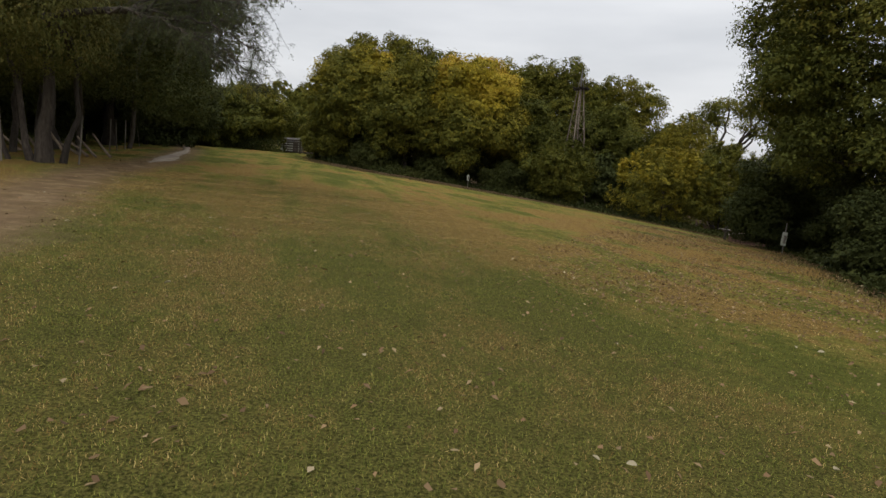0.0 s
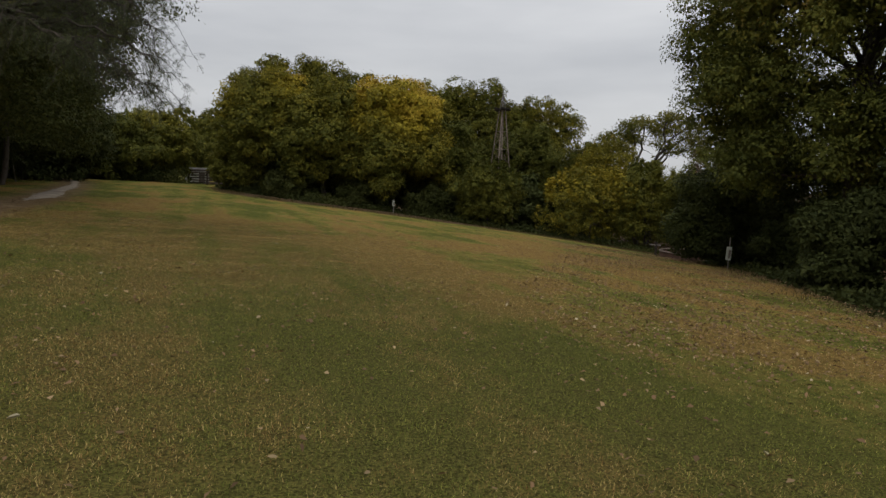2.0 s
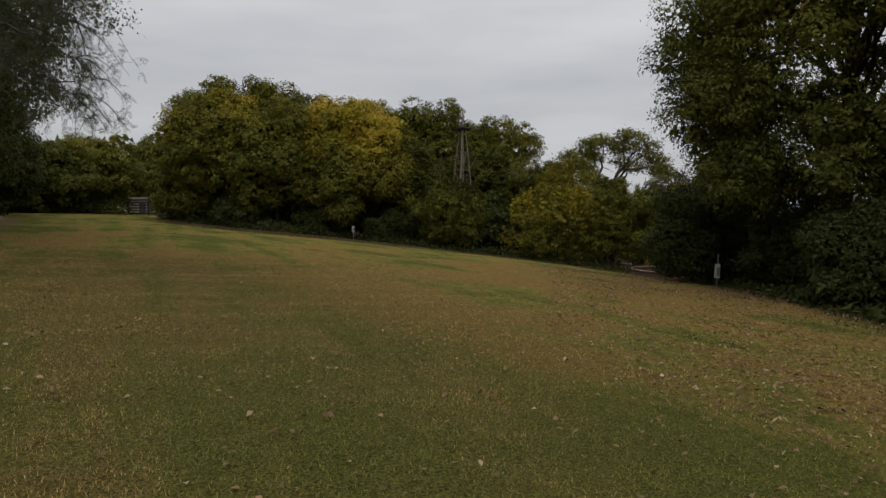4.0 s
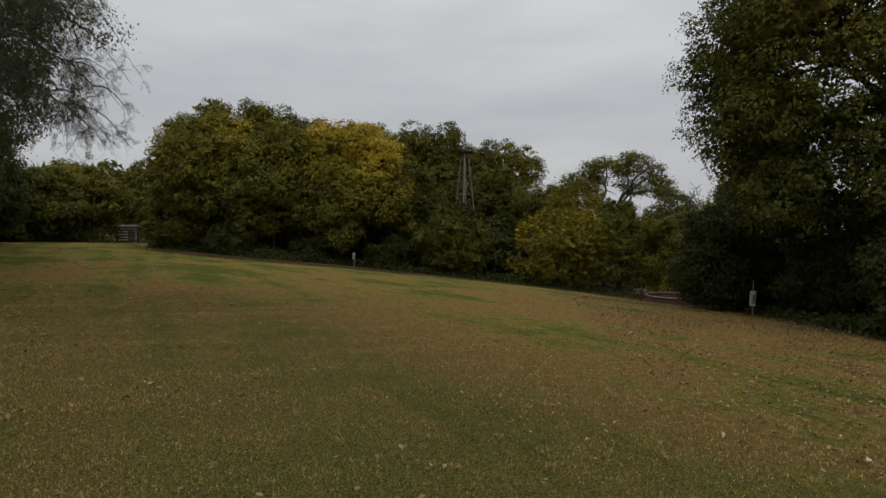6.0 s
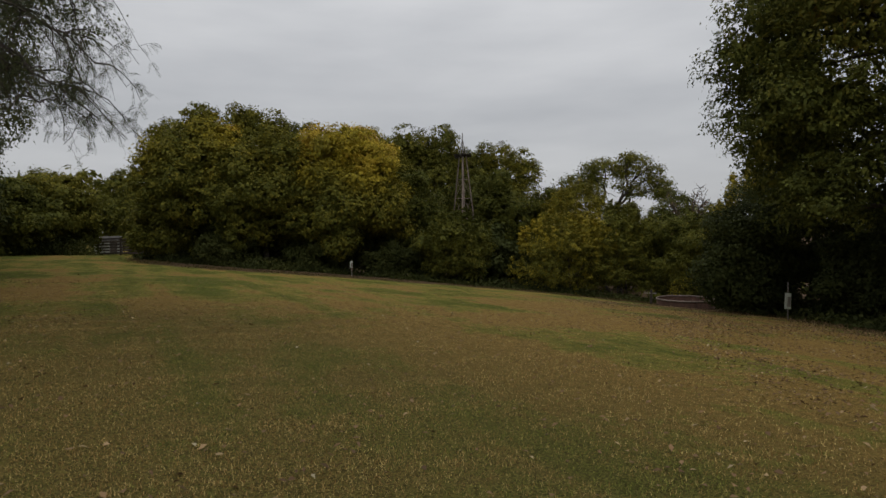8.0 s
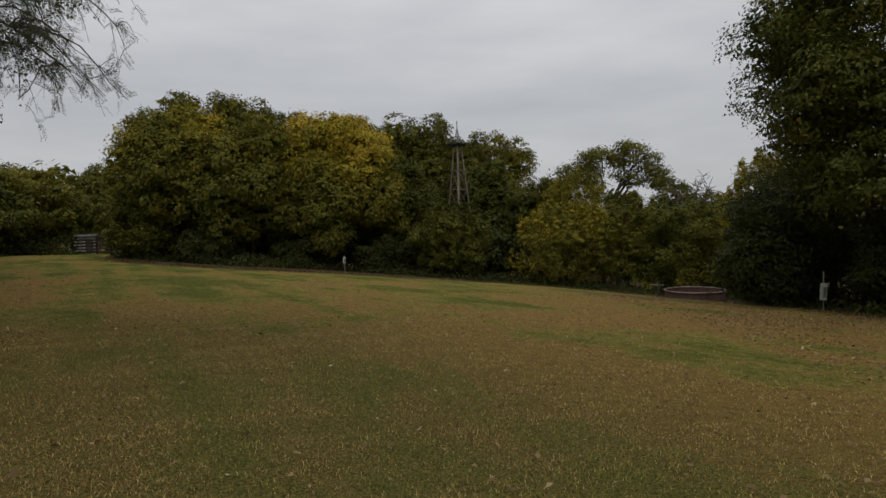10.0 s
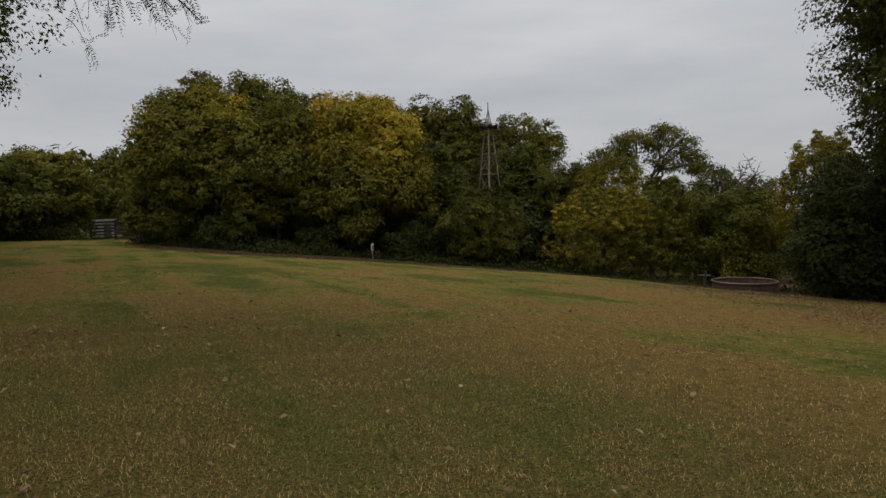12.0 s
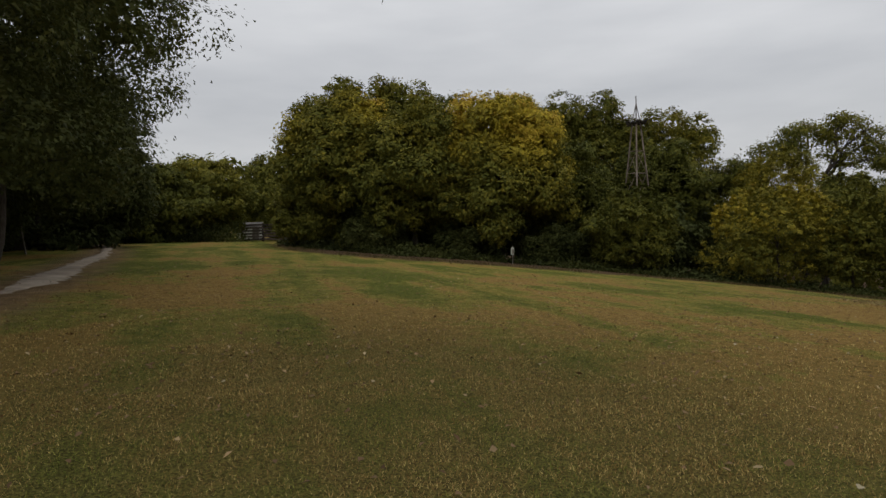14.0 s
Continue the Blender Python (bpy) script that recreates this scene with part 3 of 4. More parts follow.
leafy_tree("broadleaf_tree", 12.5, 54.5, 3.6, 3.2, 9.2, 0.6, 33600, "dark green tree in the thicket", group=CLUMP, skirt=3, spread=0.17, per=12, leaf=(0.17, 0.14), seed=27, tint=(0.24, 0.12), lobes=16)
leafy_tree("broadleaf_tree", 5.8, 53.0, 2.8, 2.6, 8.4, 0.5, 28000, "dark green tree beside the windmill tower", group=CLUMP, skirt=0, low_lobes=-0.6, core=0.5, spread=0.17, per=12, leaf=(0.17, 0.14), seed=28, tint=(0.24, 0.08), lobes=14)

leafy_tree("broadleaf_tree", -7.2, 55.2, 3.4, 3.2, 11.3, 0.6, 33600, "green tree filling the thicket's top", group=CLUMP, skirt=3, spread=0.17, per=12, leaf=(0.17, 0.14), seed=29, tint=(0.30, 0.10), top_tint=0.1, lobes=16)
leafy_tree("broadleaf_tree", 20.0, 55.5, 3.2, 2.8, 9.2, 0.3, 31500, "green tree beside the open-crowned oak", group=CLUMP, skirt=3, spread=0.17, per=12, leaf=(0.17, 0.14), seed=30, tint=(0.32, 0.10), lobes=14)

leafy_tree("broadleaf_tree", 10.4, 59.6, 4.0, 3.2, 14.0, 0.6, 34000, "green tree behind the windmill tower's top", group=CLUMP, skirt=3, spread=0.17, per=12, leaf=(0.17, 0.14), seed=42, tint=(0.37, 0.12), lobes=16)

leafy_tree("broadleaf_tree", 4.4, 57.2, 3.4, 3.0, 11.4, 0.6, 30000, "green tree between golden and dark neighbours", group=CLUMP, skirt=3, spread=0.17, per=12, leaf=(0.17, 0.14), seed=43, tint=(0.37, 0.12), top_tint=0.08, lobes=16)
# added fillers against sky gaps, coloured dark as the thicket's inner shade
for k, (x, y) in enumerate(((-6.4, 52.6), (-1.6, 53.4), (3.2, 54.0), (7.4, 55.6), (11.6, 51.4), (16.2, 53.0))):
    leafy_tree("shrub", x, y, 2.8, 1.6, 4.6, 0.0, 6400, "added filler shrub, leaves coloured dark for shade inside the thicket", "shrub", "understorey shrubs of the thicket", 200 + k, 10, 0.42, (0.30, 0.22), (0.20, 0.06), 0.0, 0.06, 0.3, 16, material=DARK_SHADED_LEAF)

SHRUBS = "shrubs along the thicket's edge"
leafy_tree("shrub", 8.3, 47.2, 2.6, 1.9, 4.5, 0.0, 29750, "dark green shrub before the windmill tower", "shrub", SHRUBS, 31, 14, 0.38, (0.14, 0.11), (0.30, 0.12), 0.05, 0.08, 0.15, shoots=40)
leafy_tree("shrub", 15.8, 45.1, 3.8, 2.4, 5.0, 0.0, 38000, "rounded shrub with golden-yellow leaves", "shrub", SHRUBS, 32, 16, 0.36, (0.12, 0.08), (0.45, 0.17), 0.40, 0.09, 0.13, shoots=150)
leafy_tree("shrub", 20.2, 45.0, 3.2, 2.2, 6.2, 0.0, 31500, "green shrub at the thicket's edge", "shrub", SHRUBS, 33, 14, 0.38, (0.14, 0.10), (0.35, 0.10), 0.04, 0.08, 0.17, shoots=36)
leafy_tree("shrub", 18.6, 49.0, 3.2, 2.4, 8.0, 0.0, 28000, "olive shrub with upright shoots", "shrub", SHRUBS, 34, 12, 0.4, (0.16, 0.06), (0.46, 0.12), 0.14, 0.08, 0.17, shoots=110)
leafy_tree("shrub", 23.2, 41.2, 2.6, 2.2, 6.2, 0.0, 26250, "green shrub beside the stock tank", "shrub", SHRUBS, 35, 12, 0.4, (0.14, 0.11), (0.33, 0.10), 0.0, 0.08, 0.17)
leafy_tree("shrub", 22.6, 35.8, 2.0, 1.9, 7.6, 0.0, 26250, "tall yellow-green shrub beyond the stock tank", "shrub", SHRUBS, 36, 12, 0.4, (0.12, 0.08), (0.56, 0.08), 0.1, 0.08, 0.17, shoots=60)
# the next three have darker leaves, painting in shade below the crowns
leafy_tree("shrub", 4.2, 49.4, 2.0, 1.4, 2.4, 0.0, 12000, "low shrub at the thicket's edge, leaves coloured dark for shade", "shrub", SHRUBS, 37, 10, 0.4, (0.14, 0.11), (0.24, 0.10), 0.0, 0.06, 0.17, material=DARK_SHADED_LEAF)
leafy_tree("shrub", -1.2, 49.8, 2.2, 1.4, 2.2, 0.0, 12000, "low shrub with drooping leafy branches", "shrub", SHRUBS, 38, 10, 0.4, (0.14, 0.11), (0.30, 0.12), 0.0, 0.06, 0.17, material=DARK_SHADED_LEAF)
leafy_tree("shrub", -6.8, 50.2, 2.2, 1.5, 2.2, 0.0, 12000, "low green shrub, leaves coloured dark for shade under the trees", "shrub", SHRUBS, 39, 10, 0.4, (0.14, 0.11), (0.28, 0.10), 0.0, 0.06, 0.17, material=DARK_SHADED_LEAF)
leafy_tree("shrub", -11.6, 52.6, 1.8, 1.6, 4.4, 0.0, 17500, "green shrub at the field's upper corner", "shrub", SHRUBS, 40, 10, 0.4, (0.14, 0.11), (0.33, 0.10), 0.05, 0.06, 0.17)
leafy_tree("shrub", 27.0, 48.0, 4.2, 2.6, 9.0, 0.0, 28000, "dark green shrub far down the slope", "shrub", SHRUBS, 41, 12, 0.4, (0.22, 0.10), (0.24, 0.08), 0.0, 0.08, 0.17)


def open_oak():
    """An old tree with an umbrella of leaves on bare, crooked limbs."""
    rng = np.random.default_rng(51)
    t = thing("oak_tree", 24.0, 52.9, "old tree with a wide, open crown on bare crooked limbs", "tree")
    cs = np.array([(-3.6, 0.4, 10.4), (-2.6, -0.6, 11.5), (-1.0, 0.6, 12.0), (0.6, -0.4, 12.4), (2.0, 0.3, 12.2), (3.1, -0.3, 11.4), (4.0, 0.4, 10.4), (3.6, -0.5, 9.4), (0.6, 0.2, 10.2), (1.8, 0.2, 9.6), (-3.9, 0.0, 9.4), (-1.8, 0.4, 10.4), (0.2, 0.2, 11.2), (-2.4, -0.2, 10.9), (2.7, 0.1, 10.6), (1.3, 0.3, 11.4), (4.5, 0.2, 9.6), (-0.4, 0.0, 11.7)])
    cs = cs * [1.08, 1, 1] + [0.3, 0, 0]
    rs = np.array([(1.1, 1.1, 0.6)] * len(cs)) * rng.uniform(0.5, 0.9, (len(cs), 1))
    for k, (bx, tg) in enumerate(((-1.2, cs[:3]), (0.5, cs[3:8]))):
        base, top = (bx, 0, -0.3), (bx * 1.5 - 0.2, 0, 8.6)
        p = bent(base, top, 9, rng, 0, 0.25)
        link("trunk", tubes_mesh("trunk", [tube(p, np.linspace(0.24, 0.12, 9), 8)], BARK), t)
        for c in tg:
            a = p[rng.integers(6, 9)]
            q = bent(a, c + [0, 0, 0.2], 8, rng, 0.08, 0.35)
            lst = [tube(q, np.linspace(0.12, 0.03, 8), 6)]
            for j in range(5):
                b = q[rng.integers(2, 7)]
                lst.append(tube(bent(b, b + unit(rng.normal(0, 1, 3) + [0, 0, 0.4]) * rng.uniform(0.5, 1.2), 5, rng, 0, 0.3), np.linspace(0.035, 0.008, 5), 4))
            link("limb", tubes_mesh("limb", lst, BARK), t)
    v, tn = crown(rng, cs - [0, 0, 0.25], rs * [1.1, 1, 1.0], 13000, 0.17, 0.12, 12, 0.24, (0.34, 0.10), 0.0, 51, 0.2, 0.3, core=1.0)
    crown_object("crown", v, tn, LEAF, t)


open_oak()


def bare_tree(x, y, height, seed):
    rng = np.random.default_rng(seed)
    t = thing("bare_tree", x, y, "small nearly leafless tree, a haze of fine brown twigs", "tree")
    p = bent((0, 0, -0.2), (0.2, 0, height * 0.62), 7, rng)
    link("trunk", tubes_mesh("trunk", [tube(p, np.linspace(0.10, 0.04, 7), 6)], TWIG), t)
    tips = []
    for k in range(18):
        a = p[rng.integers(2, 7)]
        e = a + np.array([rng.normal(0, 1.1), rng.normal(0, 0.9), rng.uniform(0.28, 0.5) * height])
        e[2] = min(e[2], height * rng.uniform(0.82, 1.0))
        q = bent(a, e, 7, rng, 0.05, 0.2)
        lst = [tube(q, np.linspace(0.035, 0.012, 7), 4)]
        for j in range(34):
            b = q[rng.integers(2, 7)]
            c = bent(b, b + unit(rng.normal(0, 1, 3) + [0, 0, 0.7]) * rng.uniform(0.3, 0.9), 4, rng, 0, 0.2)
            lst.append(tube(c, np.linspace(0.020, 0.009, 4), 3))
            tips.append(c[1:])
        link("limb", tubes_mesh("limb", lst, TWIG), t)
    pts = np.concatenate(tips)
    pts = pts[rng.random(len(pts)) < 0.75] + rng.normal(0, 0.05, (1, 3))
    v = leaf_quads(rng, pts, unit(rng.normal(0, 1, pts.shape)), 0.13, 0.07)
    crown_object("crown", v, np.repeat(np.clip(rng.normal(0.25, 0.15, len(pts)), 0, 1), 4), DRY_LEAF, t, "few withered brown leaves", 4)


bare_tree(24.3, 43.8, 8.6, 61)

# ---- the large tree and thicket down the slope ----
NEAR = "trees and shrubs at the foot of the slope"
leafy_tree("broadleaf_tree", 16.6, 21.8, 6.5, 6.2, 16.5, 0.9, 205000, "large spreading tree, green turning brown in places, low boughs", group=NEAR, seed=71, lobes=85, size=0.20, leaf=(0.108, 0.082), skirt=0, core=0.5,
           tint=(0.29, 0.17), top_tint=0.0, r0=0.42, spread=0.17, per=14, material=TURNING_LEAF, limbs=22, inner=1.0)
leafy_tree("broadleaf_tree", 17.0, 12.6, 5.4, 5.2, 12.0, 0.4, 72000, "dark green tree with low leafy boughs", group=NEAR, seed=72, lobes=24, size=0.32, leaf=(0.14, 0.11),
           tint=(0.24, 0.12), r0=0.35, spread=0.2, per=14, limbs=12, skirt=12, material=DARK_SHADED_LEAF)
# leaves below are coloured darker, standing for shade round the large tree
leafy_tree("broadleaf_tree", 20.0, 29.3, 4.0, 3.4, 6.7, 0.1, 33600, "dark rounded tree beside the stock tank", group=NEAR, seed=73, lobes=18, size=0.36, leaf=(0.15, 0.09), tint=(0.22, 0.08), r0=0.2, spread=0.2, skirt=6, material=DARK_SHADED_LEAF)
leafy_tree("shrub", 14.9, 27.7, 2.0, 1.6, 4.4, 0.0, 28000, "dense dark green shrub behind a marker post", "shrub", NEAR, 74, 12, 0.4, (0.11, 0.085), (0.2, 0.08), 0.0, 0.07, 0.14, material=DARK_SHADED_LEAF, skirt=8)
leafy_tree("shrub", 13.6, 17.4, 2.0, 1.8, 3.0, 0.0, 31500, "tangled shrub, leaves coloured dark for shade under a large tree", "shrub", NEAR, 75, 12, 0.4, (0.11, 0.085), (0.2, 0.1), 0.0, 0.07, 0.14, material=DARK_SHADED_LEAF)
leafy_tree("shrub", 12.4, 12.4, 2.2, 1.9, 3.0, 0.0, 28000, "tangled shrub at the slope's foot, leaves coloured dark for shade", "shrub", NEAR, 76, 12, 0.4, (0.11, 0.085), (0.22, 0.1), 0.0, 0.07, 0.14, material=DARK_SHADED_LEAF)
leafy_tree("shrub", 16.8, 23.6, 2.2, 1.9, 3.2, 0.0, 28000, "shrub with leaves coloured dark for deep shade", "shrub", NEAR, 77, 12, 0.4, (0.11, 0.085), (0.16, 0.06), 0.0, 0.07, 0.14, material=DARK_SHADED_LEAF)

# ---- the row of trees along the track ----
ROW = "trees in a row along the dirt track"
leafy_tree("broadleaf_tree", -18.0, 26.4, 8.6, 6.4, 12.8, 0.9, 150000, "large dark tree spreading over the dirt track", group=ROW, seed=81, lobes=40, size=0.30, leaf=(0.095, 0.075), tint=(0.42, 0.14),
           r0=0.4, spread=0.2, per=14, material=DARK_SHADED_LEAF, limbs=14, low_lobes=-0.9)
leafy_tree("broadleaf_tree", -21.0, 36.0, 7.2, 5.5, 12.0, 1.6, 66000, "dark tree with drooping boughs beside the track", group=ROW, seed=82, lobes=26, size=0.3, leaf=(0.16, 0.11), tint=(0.38, 0.12), r0=0.35, material=DARK_SHADED_LEAF, low_lobes=-0.9, spread=0.22)
leafy_tree("broadleaf_tree", -25.0, 45.5, 6.0, 5.5, 9.5, 0.5, 50000, "dark tree at the bend of the track", group=ROW, seed=83, lobes=24, size=0.3, leaf=(0.2, 0.15), tint=(0.22, 0.1), r0=0.35, material=DARK_SHADED_LEAF, spread=0.22, skirt=8)
leafy_tree("broadleaf_tree", -20.5, 17.0, 6.5, 5.5, 12.0, 2.2, 36000, "dark tree in the shaded row", group=ROW, seed=84, lobes=24, size=0.3, leaf=(0.16, 0.12), tint=(0.36, 0.1), r0=0.3, material=DARK_SHADED_LEAF, spread=0.22, skirt=8)
leafy_tree("broadleaf_tree", -28.0, 28.0, 6.5, 6.0, 10.0, 0.6, 33600, "dark tree behind the row along the track", group=ROW, seed=85, lobes=22, size=0.32, leaf=(0.2, 0.15), tint=(0.2, 0.08), r0=0.3, material=DARK_SHADED_LEAF, spread=0.22, skirt=8)

# the leaf colour of these shrubs carries the shade beneath the row
leafy_tree("shrub", -22.0, 46.5, 3.4, 2.4, 4.6, 0.0, 26250, "dark shrub beyond the bend of the track", "shrub", ROW, 86, 14, 0.4, (0.2, 0.11), (0.22, 0.08), 0.0, 0.08, 0.18, material=DARK_SHADED_LEAF)
leafy_tree("shrub", -24.0, 38.5, 3.2, 3.0, 4.8, 0.0, 24500, "dark shrub under the trees along the track", "shrub", ROW, 87, 14, 0.4, (0.2, 0.11), (0.2, 0.08), 0.0, 0.08, 0.18, material=DARK_SHADED_LEAF)
leafy_tree("shrub", -23.0, 31.0, 3.0, 3.0, 4.6, 0.0, 22750, "dark shrub in the shade behind the trunks", "shrub", ROW, 88, 14, 0.4, (0.2, 0.11), (0.2, 0.08), 0.0, 0.08, 0.18, material=DARK_SHADED_LEAF)
leafy_tree("shrub", -26.5, 52.0, 3.6, 3.0, 4.8, 0.0, 24500, "dark shrub at the far end of the track", "shrub", ROW, 89, 14, 0.4, (0.22, 0.12), (0.24, 0.08), 0.0, 0.08, 0.18, material=DARK_SHADED_LEAF)

HEDGE = "far trees closing the upper end of the field"
leafy_tree("broadleaf_tree", -24.5, 58.0, 4.4, 3.6, 5.6, 0.1, 38500, "low dark tree at the field's far end", group=HEDGE, skirt=7, spread=0.22, leaf=(0.25, 0.15), seed=91, lobes=16, tint=(0.28, 0.08))
leafy_tree("broadleaf_tree", -21.6, 63.4, 3.7, 3.4, 6.6, 0.1, 33600, "rounded bright green tree at the field's far end", group=HEDGE, skirt=7, spread=0.22, leaf=(0.25, 0.15), seed=92, lobes=18, tint=(0.36, 0.08), top_tint=0.12)
leafy_tree("broadleaf_tree", -16.8, 73.4, 5.0, 3.4, 7.8, 0.6, 38500, "green tree behind the timber fence", group=HEDGE, skirt=7, spread=0.22, leaf=(0.25, 0.15), seed=93, lobes=16, tint=(0.32, 0.08))
leafy_tree("broadleaf_tree", -30.0, 53.0, 5.0, 4.5, 8.0, 0.1, 33600, "dark tree beyond the track's bend", group=HEDGE, skirt=7, spread=0.22, leaf=(0.25, 0.15), seed=94, lobes=18, tint=(0.24, 0.08))

leafy_tree("broadleaf_tree", -12.2, 67.0, 3.4, 3.0, 7.0, 0.2, 24000, "green tree between fence and thicket", group=HEDGE, skirt=7, spread=0.22, leaf=(0.25, 0.15), seed=95, lobes=14, tint=(0.34, 0.08))


def far_woods():
    """Uncounted trees beyond the thicket and round the field, down to the horizon."""
    rng = np.random.default_rng(99)
    vs, ts = [], []
    for k in range(60):
        a = radians(rng.uniform(-62, 62))
        d = rng.uniform(85, 130)
        x, y = d * math.sin(a), d * math.cos(a) + 5
        h = rng.uniform(6.5, 9.0)
        cs, rs = make_lobes(rng, rng.uniform(5, 7), 5, 0.0, h, 10, 0.4)
        v, tn = crown(rng, cs, rs, 900, 0.9, 0.7, 10, 0.6, (rng.uniform(0.2, 0.36), 0.08), 0.0, k)
        vs.append(v + [x, y, gz(x, y)])
        ts.append(tn)
    v = np.concatenate(vs)
    tagged(new("far_woods", mesh_from("far_woods", v, np.arange(len(v)), 3, LEAF, np.concatenate(ts))), "distant low woods beyond the field", "woods", kind="stuff")


far_woods()


# ---- the feathery tree by the track ----
def feathery_tree():
    rng = np.random.default_rng(111)
    x0, y0 = -12.7, 18.3
    z0 = gz(x0, y0)
    t = thing("mesquite_tree", x0, y0, "grey-barked tree with several stems and hanging feathery foliage", "tree", ROW)

    def loc(x, y, z):
        return np.array([x - x0, y - y0, z - z0])
    def low_hang(p):
        """Keeps the foot track under the bough clear."""
        return p[0] + x0 > -8 and p[2] + z0 < max(2.2, 1.25 + 0.42 * math.hypot(p[0] + x0 + 5.3, p[1] + y0 - 13.4))
    stems = [((0, 0), (0.3, -0.2, 6.8), 0.2), ((0.35, 0.3), (1.6, 0.6, 6.2), 0.085), ((-0.5, 0.2), (-1.6, 0.4, 6.6), 0.1), ((-0.9, -0.2), (-2.6, -0.6, 5.8), 0.06)]
    forks = []
    for (bx, by), top, r in stems:
        p = bent((bx, by, -0.2), top, 9, rng, 0, 0.15)
        link("trunk", tubes_mesh("trunk", [tube(p, np.linspace(r, r * 0.4, 9) * (1 + 0.5 * np.exp(-np.linspace(0, 12, 9))), 9)], BARK), t)
        forks.append(p)
    # one long bough over the track, from which the thin hanging branches spring
    knee = loc(-8.4, 16.3, 4.5)
    bough = np.concatenate([bent(forks[1][4], loc(-11.2, 16.4, 4.2), 6, rng, 0.03, 0.15), bent(loc(-11.2, 16.4, 4.2), knee, 6, rng, 0.02, 0.12)[1:]])
    link("limb", tubes_mesh("limb", [tube(bough, np.linspace(0.15, 0.075, len(bough)), 8)], BARK), t)
    ends = [loc(-5.2, 15.9, 3.4), loc(-5.3, 16.3, 4.3), loc(-5.2, 15.9, 2.75), loc(-5.9, 16.9, 5.0), loc(-5.8, 15.9, 2.9), loc(-6.1, 17.2, 4.2), loc(-6.4, 16.2, 5.6), loc(-6.2, 17.8, 5.4), loc(-6.6, 15.2, 3.7),
            loc(-9.5, 14.2, 5.2), loc(-12.0, 14.0, 5.4), loc(-14.5, 15.0, 5.6), loc(-16.5, 18.0, 6.4), loc(-12.0, 22.0, 7.0), loc(-10.0, 17.5, 8.6), loc(-13.5, 18.0, 8.8)]
    starts = [bough[-1 - k % 3] for k in range(9)] + [forks[k % 4][5 + k % 3] for k in range(9, len(ends))]
    leaf_v, leaf_t, twigs = [], [], []
    for k, (a, e) in enumerate(zip(starts, ends)):
        near = k < 9
        q = bent(a, e, 12, rng, 0.10, 0.3)
        lst = [tube(q, np.linspace(0.045 if near else 0.09, 0.008, 12), 6)]
        for j in range(26 if near else 7):
            i = rng.integers(3, 12)
            b = q[i]
            dirn = unit(unit(e - a) * 0.5 + rng.normal(0, 0.7, 3) * [1, 1, 0.7] + [0, 0, -0.1])
            ln = rng.uniform(0.4, 1.1)
            c = bent(b, b + dirn * ln, 8, rng, 0.12, 0.25)
            c[:, 2] -= np.linspace(0, 1, 8) ** 2 * ln * rng.uniform(0.2, 0.7)
            if low_hang(c[-1]):
                continue
            lst.append(tube(c, np.linspace(0.011, 0.003, 8), 4))
            for m in range(8):
                s = c[rng.integers(1, 8)] + rng.normal(0, 0.03, 3)
                d2 = unit(dirn * 0.5 + rng.normal(0, 0.8, 3) + [0, 0, -0.35])
                l2 = rng.uniform(0.15, 0.38)
                w = np.linspace(0, 1, 6)[:, None]
                tw = s + d2 * l2 * w + np.array([0, 0, -1.0]) * (w ** 2) * l2 * rng.uniform(0.3, 0.9)
                if low_hang(tw[-1]):
                    continue
                twigs.append(tube(tw, np.linspace(0.0035, 0.0015, 6), 3))
                # paired leaflets down each frond
                for r in range(4 if near else 3):
                    st = tw[rng.integers(1, 6)]
                    ax = unit(rng.normal(0, 0.7, 3) + d2 * 0.3 + [0, 0, -0.6])
                    sd = unit(np.cross(ax, rng.normal(0, 1, 3)))
                    g = 8
                    u = np.linspace(0.02, 0.13, g)
                    base = st + ax * u[:, None] + np.array([0, 0, -1]) * (u[:, None] ** 2) * 1.5
                    for sg in (-1, 1):
                        dd = unit(sd * sg + ax * 0.5 + rng.normal(0, 0.15, (g, 3)))
                        nn = unit(np.cross(dd, ax)) 
                        wv = np.cross(nn, dd)
                        L, W = 0.034, 0.0075
                        mid = base + dd * L * 0.5
                        leaf_v.append(np.stack([base, mid + wv * W * 0.5, base + dd * L, mid - wv * W * 0.5], 1).reshape(-1, 3))
                        leaf_t.append(np.full(g * 4, np.clip(rng.normal(0.35, 0.2), 0, 1)))
        link("limb", tubes_mesh("limb", lst, BARK), t)
    link("twig", tubes_mesh("twig", twigs, TWIG), t)
    crown_object("foliage", np.concatenate(leaf_v), np.concatenate(leaf_t), FEATHER_LEAF, t, "fine feathery leaflets", 4)
    # the thick of the crown
    cs = np.array([loc(-10.4, 17.6, 6.2), loc(-11.6, 16.0, 5.0), loc(-12.6, 16.4, 5.6), loc(-14.2, 16.4, 5.0), loc(-11.5, 18.5, 7.4), loc(-14.0, 19.0, 7.0), loc(-16.2, 18.0, 5.6), loc(-11.0, 20.2, 6.0), loc(-12.4, 21.0, 6.0), loc(-11.2, 17.0, 4.0), loc(-13.2, 18.4, 4.2), loc(-16.4, 16.0, 4.2)])
    rs = np.array([(1.7, 1.6, 1.3)] * len(cs)) * rng.uniform(0.8, 1.15, (len(cs), 1))
    v, tn = crown(rng, cs, rs, 70000, 0.10, 0.045, 14, 0.22, (0.6, 0.15), 0.0, 112, 0.7, 0.35)
    crown_object("crown", v, tn, DARK_SHADED_LEAF, t)


feathery_tree()


